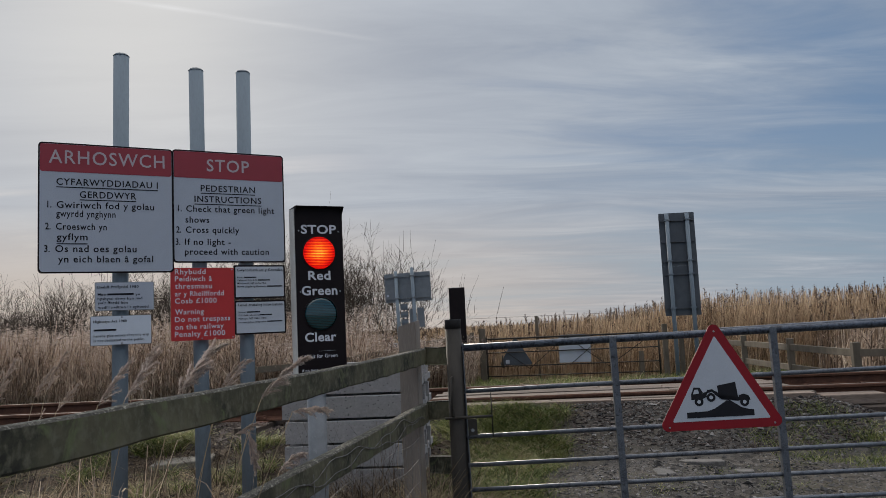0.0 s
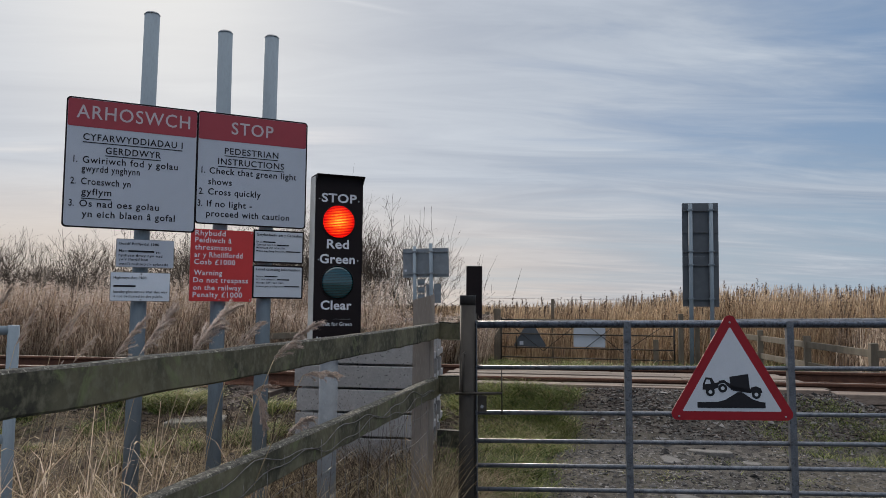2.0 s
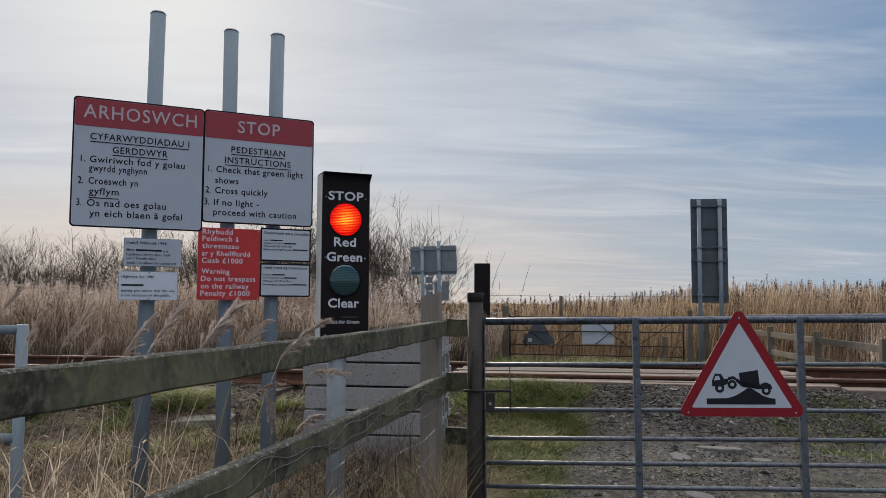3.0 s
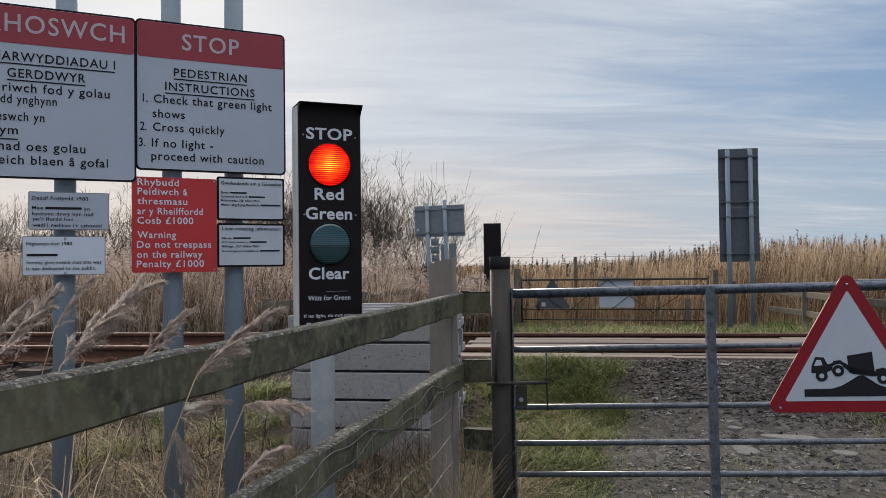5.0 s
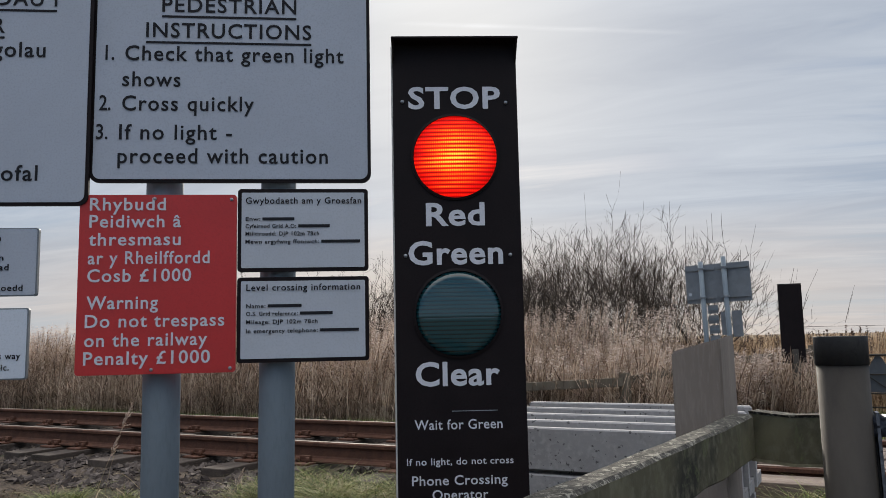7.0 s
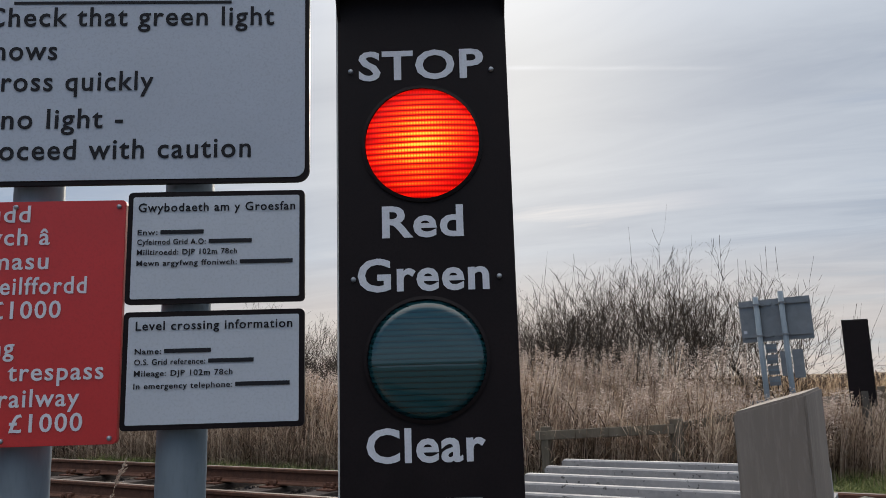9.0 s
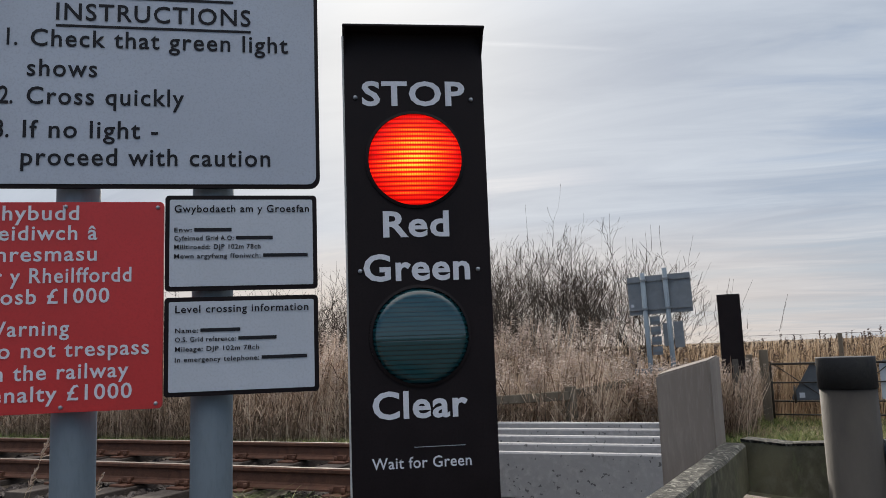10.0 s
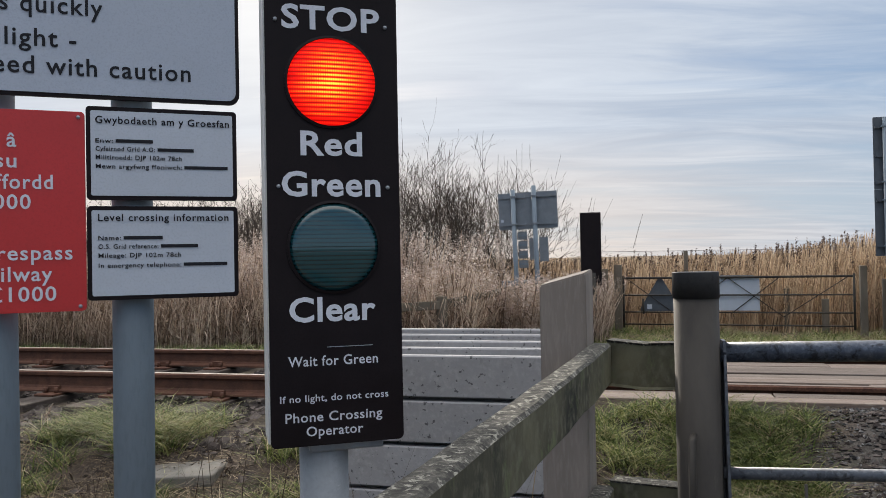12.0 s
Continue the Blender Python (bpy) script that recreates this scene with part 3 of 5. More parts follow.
Y = -0.012
a = board("crossing_sign", "white and red Welsh stop sign for pedestrians on grey poles", -1.336, -0.649, 1.636, 2.344, Y, 0.022, face=M_BOARD)
part("band", plate(rounded(-1.327, -0.658, 2.184, 2.335, 0.012), Y - 0.0026, Y), M_SIGNRED, a, "dark red heading band")
lines(a, Y - 0.003, M_HEADINK, 0.072, 0.006, [("ARHOSWCH", -1.285, -0.695, 2.267)])
lines(a, Y - 0.0018, M_INK, 0.036, 0.011, [("CYFARWYDDIADAU I", -1.248, -0.732, 2.131), ("GERDDWYR", -1.134, -0.847, 2.064)])
lines(a, Y - 0.0018, M_INK, 0.036, 0.011, [("1. Gwiriwch fod y golau", -1.291, -0.754, 2.006), ("gwyrdd ynghynn", -1.249, -0.955, 1.958), ("2. Croeswch yn", -1.301, -1.000, 1.888),
                                         ("gyflym", -1.246, -1.096, 1.832), ("3. Os nad oes golau", -1.305, -0.848, 1.768), ("yn eich blaen â gofal", -1.239, -0.761, 1.712)])
for x0, x1, z in ((-1.248, -0.732, 2.101), (-1.134, -0.847, 2.034), (-1.246, -1.096, 1.794)):
    bar(a, x0, x1, z, 0.005, Y - 0.0018, M_INK, "underline")
b = board("crossing_sign", "white and red English stop sign for pedestrians on grey poles", -0.652, 0.002, 1.692, 2.350, -0.002, 0.022, face=M_BOARD)
part("band", plate(rounded(-0.643, -0.007, 2.186, 2.341, 0.012), -0.0046, -0.002), M_SIGNRED, b, "dark red heading band")
lines(b, -0.005, M_HEADINK, 0.070, 0.010, [("STOP", -0.458, -0.210, 2.266)])
lines(b, -0.0038, M_INK, 0.036, 0.011, [("PEDESTRIAN", -0.494, -0.176, 2.128), ("INSTRUCTIONS", -0.530, -0.140, 2.064)])
lines(b, -0.0038, M_INK, 0.036, 0.011, [("1. Check that green light", -0.622, -0.062, 2.006), ("shows", -0.582, -0.448, 1.942), ("2. Cross quickly", -0.633, -0.276, 1.883),
                                      ("3. If no light -", -0.638, -0.327, 1.813), ("proceed with caution", -0.588, -0.101, 1.756)])
for x0, x1, z in ((-0.494, -0.176, 2.098), (-0.530, -0.140, 2.033)):
    bar(b, x0, x1, z, 0.005, -0.0038, M_INK, "underline")
r = board("trespass_sign", "bright red bilingual trespass warning plate with white writing", -0.668, -0.3135, 1.248, 1.662, -0.006, 0.008, 0.0005, M_SIGNRED2, M_SIGNRED2)
lines(r, -0.0078, M_WHITEINK, 0.0290, 0.012, [("Rhybudd", -0.645, -0.475, 1.640), ("Peidiwch â", -0.645, -0.440, 1.600), ("thresmasu", -0.645, -0.440, 1.558), ("ar y Rheilffordd", -0.646, -0.374, 1.515), ("Cosb £1000", -0.646, -0.415, 1.474),
                                           ("Warning", -0.646, -0.488, 1.412), ("Do not trespass", -0.648, -0.339, 1.370), ("on the railway", -0.648, -0.377, 1.327), ("Penalty £1000", -0.649, -0.370, 1.286)])
for x, z in ((-0.5, 1.652), (-0.5, 1.258), (-0.325, 1.65), (-0.325, 1.258)):
    bolt(r, x, z, -0.0075, 0.004)
i1 = board("information_sign", "small white Welsh crossing information plate with black rim", -0.3115, -0.006, 1.479, 1.676, -0.003, 0.008, 0.009)
i2 = board("information_sign", "small white English crossing information plate with black rim", -0.3115, -0.006, 1.268, 1.466, -0.003, 0.008, 0.009)
lines(i1, -0.0048, M_INK, 0.0150, 0.012, [("Gwybodaeth am y Groesfan", -0.293, -0.022, 1.648)])
lines(i1, -0.0048, M_INK, 0.0095, 0.010, [("Enw:", -0.293, -0.259, 1.604), ("Cyfeirnod Grid A.O:", -0.293, -0.176, 1.587), ("Milltiroedd: DJP 102m 78ch", -0.293, -0.122, 1.569), ("Mewn argyfwng ffoniwch:", -0.293, -0.122, 1.550)])
for x0, x1, z in ((-0.254, -0.180, 1.604), (-0.171, -0.097, 1.587), (-0.117, -0.026, 1.550)):
    bar(i1, x0, x1, z, 0.007, -0.0048, M_INK)
lines(i2, -0.0048, M_INK, 0.0150, 0.012, [("Level crossing information", -0.290, -0.026, 1.442)])
lines(i2, -0.0048, M_INK, 0.0095, 0.010, [("Name:", -0.290, -0.246, 1.399), ("O.S. Grid reference:", -0.290, -0.172, 1.381), ("Mileage: DJP 102m 78ch", -0.290, -0.126, 1.362), ("In emergency telephone:", -0.290, -0.126, 1.341)])
for x0, x1, z in ((-0.241, -0.163, 1.399), (-0.167, -0.091, 1.381), (-0.121, -0.030, 1.341)):
    bar(i2, x0, x1, z, 0.007, -0.0048, M_INK)
h1 = board("notice_plate", "small grey-white Welsh public way notice on a grey pole", -1.060, -0.757, 1.430, 1.586, -0.003, 0.006, 0.003, M_BOARD, M_BACK)
lines(h1, -0.0048, M_INK, 0.0140, 0.010, [("Deddf Priffyrdd 1980", -1.047, -0.838, 1.560), ("Mae", -1.046, -1.006, 1.520), ("yn", -0.855, -0.831, 1.518), ("hysbysu drwy hyn nad", -1.046, -0.819, 1.496),
                                         ("yw'r ffordd hon", -1.045, -0.895, 1.474), ("wedi'i neilltuo i'r cyhoedd", -1.044, -0.787, 1.449)])
bar(h1, -0.998, -0.863, 1.519, 0.010, -0.0048, M_INK)
h2 = board("notice_plate", "small bright white English public way notice on a grey pole", -1.083, -0.772, 1.243, 1.403, -0.003, 0.006, 0.003, M_NOTICE, M_BACK)
lines(h2, -0.0048, M_INK, 0.0140, 0.010, [("Highways Act 1980", -1.067, -0.899, 1.373), ("hereby give notice that this way", -1.066, -0.786, 1.296), ("is not dedicated to the public.", -1.067, -0.809, 1.271)])
bar(h2, -1.066, -0.953, 1.326, 0.010, -0.0048, M_INK)
bolt(h2, -0.925, 1.394, -0.0045, 0.005)
bolt(h2, -0.925, 1.252, -0.0045, 0.005)

# ---- the small stop light ----
LIGHT = pose(-0.747, 4.695, 0, 0, 0, 41.1)


def stop_light(m, lit=True, z0=0.928, z1=2.042):
    label = "black pedestrian stop light with glowing red lens on grey pole" if lit else "back of a dark pedestrian stop light on a pole"
    e = thing("stop_light", label, "signal light", m)
    body = box(-0.145, 0.152, 0.004, 0.125, z0 + 0.012, z1 - 0.015, 0.012)
    part("housing", body, M_BLACK, e)
    # the face plate: a shallow hood that wraps over the top and the sides
    face = plate(rounded(-0.147, 0.154, z0, z1 - 0.014, 0.012), 0.0, 0.006)
    part("face", face, M_BLACK, e, "matt black face plate")
    part("hood", box(-0.149, 0.156, -0.040, 0.12, z1 - 0.014, z1 - 0.008, 0.002), M_BLACK, e, "short black lip over the top")
    for x in (-0.147, 0.150):
        bm = bmesh.new()
        v = [bm.verts.new((x + dx, y, z)) for dx in (0.0, 0.004) for y, z in ((-0.046, z1 - 0.014), (0.0, z1 - 0.014), (0.0, z1 - 0.062), (-0.010, z1 - 0.050), (-0.034, z1 - 0.024))]
        bm.faces.new(v[:5][::-1])
        bm.faces.new(v[5:])
        for j in range(5):
            bm.faces.new((v[j], v[(j + 1) % 5], v[5 + (j + 1) % 5], v[5 + j]))
        bmesh.ops.recalc_face_normals(bm, faces=bm.faces)
        part("cheek", bm, M_BLACK, e, "small side cheek of the lip")
    part("side_trim", box(-0.151, -0.1465, 0.006, 0.122, z0 + 0.01, z1 - 0.018), M_SIDE if lit else M_BLACK, e, "pale grey side sheet" if lit else "")
    part("pole", tube([(-0.02, 0.085, -0.4), (-0.02, 0.085, z0 + 0.2)], 0.057, 28), M_GALVPOLE if lit else M_GPOST, e, "pale galvanised round pole" if lit else "")
    if lit:
        for z, mt, nm, lb in ((1.7475, M_REDLENS, "red_lens", "glowing red lens of many small diodes"), (1.373, M_GREENLENS, "green_lens", "unlit dark teal ribbed lens")):
            rim = bmesh.new()
            for k in range(48):
                t0, t1 = 2 * math.pi * k / 48, 2 * math.pi * (k + 1) / 48
                v = [rim.verts.new((r * math.cos(t), y, z + r * math.sin(t))) for t in (t0, t1) for r, y in ((0.1, -0.006), (0.106, -0.004), (0.106, 0.002))]
                rim.faces.new((v[0], v[1], v[4], v[3]))
                rim.faces.new((v[1], v[2], v[5], v[4]))
            lens = part(nm, disc(0.1, 0.004, 0.009), mt, e, lb)
            lens.location = (0.001, -0.003, z)
            part("lens_rim", rim, M_BLACK, e)
        y = -0.0012
        for body_, x0, x1, zz, cap in (("STOP", -0.110, 0.113, 1.894, 0.053), ("Red", -0.072, 0.068, 1.609, 0.054), ("Green", -0.115, 0.109, 1.517, 0.055),
                                       ("Clear", -0.103, 0.093, 1.234, 0.054), ("Wait for Green", -0.107, 0.096, 1.118, 0.022),
                                       ("If no light, do not cross", -0.126, 0.119, 1.035, 0.015), ("Phone Crossing", -0.115, 0.104, 0.993, 0.021), ("Operator", -0.069, 0.059, 0.961, 0.021)):
            lettering(e, body_, x0, x1, zz, cap, y + 0.001, M_WHITEINK, 0.024 if cap > 0.03 else 0.010, 1.06)
        for x, z in ((-0.124, 1.884), (0.126, 1.880), (-0.122, 1.510), (0.126, 1.509)):
            bolt(e, x, z, -0.001, 0.0045)
        part("scratch", box(-0.02, 0.085, -0.0008, 0.0, 1.147, 1.1485), M_GALV, e, "thin bright scratch")
        part("clamp", box(-0.06, 0.11, 0.02, 0.12, z0 - 0.02, z0 + 0.005, 0.004), M_GALV, e)
    return e


stop_light(LIGHT)
stop_light(pose(-2.69, 14.87, -0.03, 0, 0, 196), False)

# ---- the field gate ----
GATE = pose(0, 5, 0, 0, -0.69, 13.5)


def field_gate():
    e = thing("field_gate", "closed galvanised steel field gate with seven bars", "gate", GATE)
    for k, z in enumerate((1.123, 0.858, 0.584, 0.413, 0.266, 0.124, -0.01)):
        r = 0.0225 if k == 0 else 0.0135
        part("top_bar" if k == 0 else "bar", tube([(0.06, 0, z), (1.8, 0, z + 0.003), (3.74, 0, z)], r, 16), M_GATETOP if k == 0 else M_GATE, e)
    part("sleeve", tube([(1.62, 0.010, 1.142), (3.74, 0.010, 1.150)], 0.014, 14), M_GATE, e, "second thinner tube lying on the top bar")
    st = box(0.030, 0.036, -0.022, 0.022, -0.04, 1.150)
    box(0.036, 0.072, 0.016, 0.022, -0.04, 1.150, 0, st)
    box(0.066, 0.072, -0.022, 0.016, -0.04, 1.150, 0, st)
    part("end_stile", st, M_GATE, e, "open steel channel at the closing end")
    # no real lining: a black strip that paints the shade into the open channel
    part("shade_strip", box(0.037, 0.065, 0.004, 0.015, -0.04, 1.146), M_TAR_SHADE, e, "black strip for the shade inside the channel")
    for x in (0.985, 1.945, 2.88, 3.72):
        st = box(x - 0.020, x + 0.020, -0.028, -0.023, -0.02, 1.140)
        box(x - 0.020, x - 0.015, -0.023, 0.010, -0.02, 1.140, 0, st)
        part("stile", st, M_GATE, e, "flat upright strap")
    part("latch_plate", plate(round_poly([(0.074, 0.575), (0.074, 0.690), (0.128, 0.690), (0.128, 0.575)], 0.012), -0.012, -0.006), M_GPOST, e)
    part("latch_bolt", tube([(-0.060, -0.066, 0.706), (0.225, -0.030, 0.704)], 0.008, 10), M_GPOST, e, "sliding latch bar")
    part("latch_rod", tube([(0.222, -0.03, 0.845), (0.222, -0.03, 0.575)], 0.0035, 8), M_GPOST, e)
    part("latch_nut", tube([(0.100, -0.018, 0.622), (0.100, -0.004, 0.622)], 0.011, 6), M_GALV, e)
    return e


def gate_post(m, name_label):
    e = thing("gate_post", name_label, "gate post", m)
    part("tube", tube([(0, 0, -0.5), (0, 0, 0.4), (0, 0, 1.245)], 0.0485, 28), M_GPOST, e)
    part("cap", tube([(0, 0, 1.245), (0, 0, 1.30), (0, 0, 1.302)], 0.0505, 28), M_TAR_SHADE, e, "black tarred band round the top")
    part("handle", tube([(-0.005, -0.052, 0.95), (-0.005, -0.085, 0.945), (-0.005, -0.088, 0.72), (-0.005, -0.052, 0.715)], 0.008, 10), M_GPOST, e, "bent steel pull handle")
    return e


field_gate()
gate_post(pose(0, 5, 0), "dark brown round gate post with a black band round its top")
gate_post(pose(3.72, 5.90, 0), "dark brown round gate post at the hinge side")


def warning_triangle():
    e = thing("warning_triangle", "red triangular sign of a grounding lorry, fixed to steel gate", "road sign", GATE @ pose(1.588, -0.040, -0.019))
    z0 = 0.575

    def t(inset, r):
        hb, h = 0.380 - inset * 1.732, 0.658 - inset * 3
        return round_poly([(-hb, z0 + inset), (hb, z0 + inset), (0, z0 + inset + h)], r, 6)

    part("rim", plate(t(0.0, 0.036), 0.0, 0.006), M_TRIRED, e, "red reflective rim")
    part("panel", plate(t(0.052, 0.006), -0.0015, 0.003), M_PANEL, e, "grey-white centre")
    y0, y1 = -0.003, -0.0012

    def shape(name, pts, parent=e, material=M_INK, lift=0.0):
        return part(name, plate([(x * 1.07, 0.575 + (z - 0.60) * 1.06) for x, z in pts], y0 - lift, y1), material, parent)

    shape("road_shape", [(-0.188, 0.668), (0.182, 0.668), (0.182, 0.700), (0.155, 0.703), (0.115, 0.716), (0.078, 0.742), (0.055, 0.757), (0.035, 0.757), (0.005, 0.738), (-0.035, 0.714), (-0.075, 0.702), (-0.188, 0.700)])
    shape("cab_shape", [(-0.158, 0.770), (-0.156, 0.800), (-0.140, 0.838), (-0.106, 0.836), (-0.090, 0.806), (-0.068, 0.812), (-0.072, 0.782), (-0.094, 0.772), (-0.098, 0.764)])
    shape("window_shape", [(-0.146, 0.800), (-0.136, 0.826), (-0.118, 0.825), (-0.112, 0.803)], material=M_PANEL, lift=0.0008)
    shape("bed_shape", [(-0.030, 0.796), (-0.020, 0.812), (0.010, 0.790), (0.100, 0.772), (0.160, 0.772), (0.164, 0.758), (0.096, 0.752), (0.010, 0.764)])
    shape("load_shape", [(-0.004, 0.770), (-0.010, 0.842), (0.092, 0.858), (0.102, 0.757)])
    shape("guard_shape", [(-0.078, 0.796), (-0.066, 0.820), (-0.038, 0.824), (-0.016, 0.806), (-0.022, 0.796), (-0.042, 0.808), (-0.060, 0.804)])
    shape("guard_shape", [(0.098, 0.757), (0.106, 0.782), (0.134, 0.790), (0.160, 0.778), (0.168, 0.752), (0.156, 0.752), (0.148, 0.770), (0.122, 0.772), (0.110, 0.755)])
    for x, z, r in ((-0.116, 0.757, 0.0245), (-0.048, 0.778, 0.0245), (0.134, 0.744, 0.0245)):
        ring = lambda q: [(x + q * math.cos(k * math.pi / 10), z + q * math.sin(k * math.pi / 10)) for k in range(20)]
        wh = shape("wheel_shape", ring(r), lift=0.0006)
        shape("hub_shape", ring(r * 0.42), wh, M_PANEL, 0.0013)
    for x, z in ((0.0, 1.155), (-0.31, 0.597), (0.31, 0.597)):
        bolt(e, x, z, -0.001, 0.006)


warning_triangle()

# ---- the near fence ----
def fx(y):
    return -0.205 - 0.067 * (y - 5)


def rough_board(a, b, depth, z_top_a, z_top_b, height, seed, name, parent, label="", sag=0.0):
    """A sawn rail from a to b in plan, with a slightly wavy top and worn edges."""
    rnd = random.Random(seed)
    a, b = Vector((*a, 0)), Vector((*b, 0))
    d = (b - a).normalized()
    n = Vector((-d.y, d.x, 0))
    cuts = max(2, int((b - a).length / 0.12))
    bm = bmesh.new()
    rings = []
    for i in range(cuts + 1):
        k = i / cuts
        p = a.lerp(b, k)
        zt = z_top_a + (z_top_b - z_top_a) * k + 0.003 * math.sin(k * 9 + seed) + rnd.uniform(-0.002, 0.002)
        zt -= sag * math.sin(math.pi * min(1.0, max(0.0, 1.65 * k - 0.65)))
        zb = zt - height + rnd.uniform(-0.004, 0.004)
        c = 0.006
        prof = [(0, zb + c), (c, zb), (depth - c, zb), (depth, zb + c), (depth, zt - c), (depth - c, zt), (c, zt), (0, zt - c)]
        rings.append([bm.verts.new(p + n * (o + rnd.uniform(-0.0015, 0.0015)) + Vector((0, 0, z))) for o, z in prof])
    for q, w in zip(rings, rings[1:]):
        for j in range(8):
            f = bm.faces.new((q[j], q[(j + 1) % 8], w[(j + 1) % 8], w[j]))
            f.material_index = 1 if j in (4, 5, 6) else 0
    bm.faces.new(rings[0][::-1])
    bm.faces.new(rings[-1])
    bmesh.ops.recalc_face_normals(bm, faces=bm.faces)
    ob = part(name, bm, M_RAILWOOD, parent, label)
    ob.data.materials.append(M_RAILTOP)
    return ob


def near_fence():
    e = thing("rail_fence", "old timber post and rail fence, green with moss and lichen", "fence")
    y0, y1 = -1.2, 5.088
    rough_board((fx(y0), y0), (fx(y1), y1), 0.05, 1.130 + 0.0098 * (y0 - 5), 1.130, 0.100, 3, "rail", e, "mossy top rail with pale lichen", 0.012)
    rough_board((fx(y0), y0), (fx(y1), y1), 0.05, 0.78 + 0.018 * (y0 - 5), 0.78, 0.118, 5, "rail", e, "mossy lower rail with loose wire on it")
    for zt, hh, sd in ((1.134, 0.108, 7), (0.795, 0.115, 8), (0.452, 0.105, 9)):
        rough_board((-0.045, 5.085), (-0.225, 5.105), -0.04, zt, zt, hh, sd, "short_rail", e, "short board between fence and gate post")
    # the tall sawn post behind the corner
    al = radians(8)
    c, s = math.cos(al), math.sin(al)
    p0 = Vector((-0.366, 5.012, 0))
    ex, ey = Vector((c, s, 0)), Vector((-s, c, 0))
    bm = bmesh.new()
    quad = [(0, 0, 1.272), (0.112, 0, 1.302), (0.112, 0.16, 1.310), (0, 0.16, 1.280)]
    lo = [bm.verts.new(p0 + ex * x + ey * y + Vector((0, 0, -0.4))) for x, y, z in quad]
    hi = [bm.verts.new(p0 + ex * x + ey * y + Vector((0, 0, z))) for x, y, z in quad]
    bm.faces.new(hi)
    for j in range(4):
        bm.faces.new((lo[j], lo[(j + 1) % 4], hi[(j + 1) % 4], hi[j]))
    bmesh.ops.recalc_face_normals(bm, faces=bm.faces)
    bmesh.ops.bevel(bm, geom=bm.edges[:], offset=0.004, segments=2, affect="EDGES")
    part("post", bm, M_POSTWOOD, e, "tall sawn corner post with a sloping top")
    for y in (1.30, -0.8):
        x = fx(y) - 0.055
        part("post", box(x - 0.11, x, y - 0.06, y + 0.06, -0.5, 1.06, 0.006), M_POSTWOOD, e)
    for z, k in ((0.70, 0), (0.735, 1)):
        pts = [(fx(y) + 0.006, y, z + 0.018 * (y - 5) + 0.02 * math.sin(y * 7 + k * 2) + 0.012 * math.sin(y * 17 + k)) for y in np.linspace(1.0, 4.95, 60)]
        part("wire", tube(pts, 0.0021, 5), M_WIRE, e, "loose netting wire")


near_fence()


def netting():
    """Slack stock netting below the lower rail."""
    bm = bmesh.new()
    for i, y in enumerate(np.arange(1.2, 4.95, 0.15)):
        pts = [(fx(y) + 0.004 + 0.01 * math.sin(i * 2 + k), y + 0.012 * math.sin(k * 1.7 + i), 0.74 + 0.018 * (y - 5) - 0.13 * k) for k in range(7)]
        tube(pts, 0.0015, 4, bm)
    for k in range(1, 6):
        tube([(fx(y) + 0.006, y, 0.74 + 0.018 * (y - 5) - 0.13 * k + 0.012 * math.sin(y * 9 + k)) for y in np.linspace(1.2, 4.95, 40)], 0.0011, 4, bm)
    tagged(part("stock_netting", bm, M_WIRE), "slack rusty wire netting hung on the timber fence", "netting", kind="stuff")


netting()


def handrail():
    e = thing("handrail", "grey steel tube handrail with two bars among the reeds", "handrail", pose(-1.69, 3.20, -0.02))
    part("post", tube([(0, 0, -0.4), (0, 0, 1.145)], 0.026, 18), M_POLE, e)
    part("rail", tube([(0, 0, 1.12), (-1.6, -0.7, 1.12)], 0.022, 16), M_POLE, e)
    part("rail", tube([(0, 0, 0.62), (-1.6, -0.7, 0.62)], 0.022, 16), M_POLE, e)
    part("post", tube([(-1.6, -0.7, -0.4), (-1.6, -0.7, 1.145)], 0.026, 18), M_POLE, e)


handrail()

# ---- the railway ----
RAIL_Z = 0.50


def rail_line(d, label):
    prof = [(-0.07, 0.0), (0.07, 0.0), (0.07, 0.012), (0.02, 0.028), (0.009, 0.045), (0.009, 0.115), (0.034, 0.128), (0.036, 0.150), (0.026, 0.159), (-0.026, 0.159), (-0.036, 0.150), (-0.034, 0.128), (-0.009, 0.115), (-0.009, 0.045), (-0.02, 0.028), (-0.07, 0.012)]
    e = thing("running_rail", label, "rail", RAILWAY @ pose(0, d, RAIL_Z - 0.159))
    bm = bmesh.new()
    n = len(prof)
    rings = [[bm.verts.new((u, y, z)) for y, z in prof] for u in (-60, -20, 0, 20, 60)]
    for q, w in zip(rings, rings[1:]):
        for j in range(n):
            f = bm.faces.new((q[j], q[(j + 1) % n], w[(j + 1) % n], w[j]))
    bmesh.ops.recalc_face_normals(bm, faces=bm.faces)
    part("rail", bm, M_RUST, e)
    part("head", box(-60, 60, -0.024, 0.024, 0.157, 0.1605), M_RAILHEAD, e, "bright worn running surface")


rail_line(8.46, "rusty brown running rail with a bright worn top, nearer the gate")
rail_line(9.968, "rusty brown running rail with a bright worn top, beside the reeds")


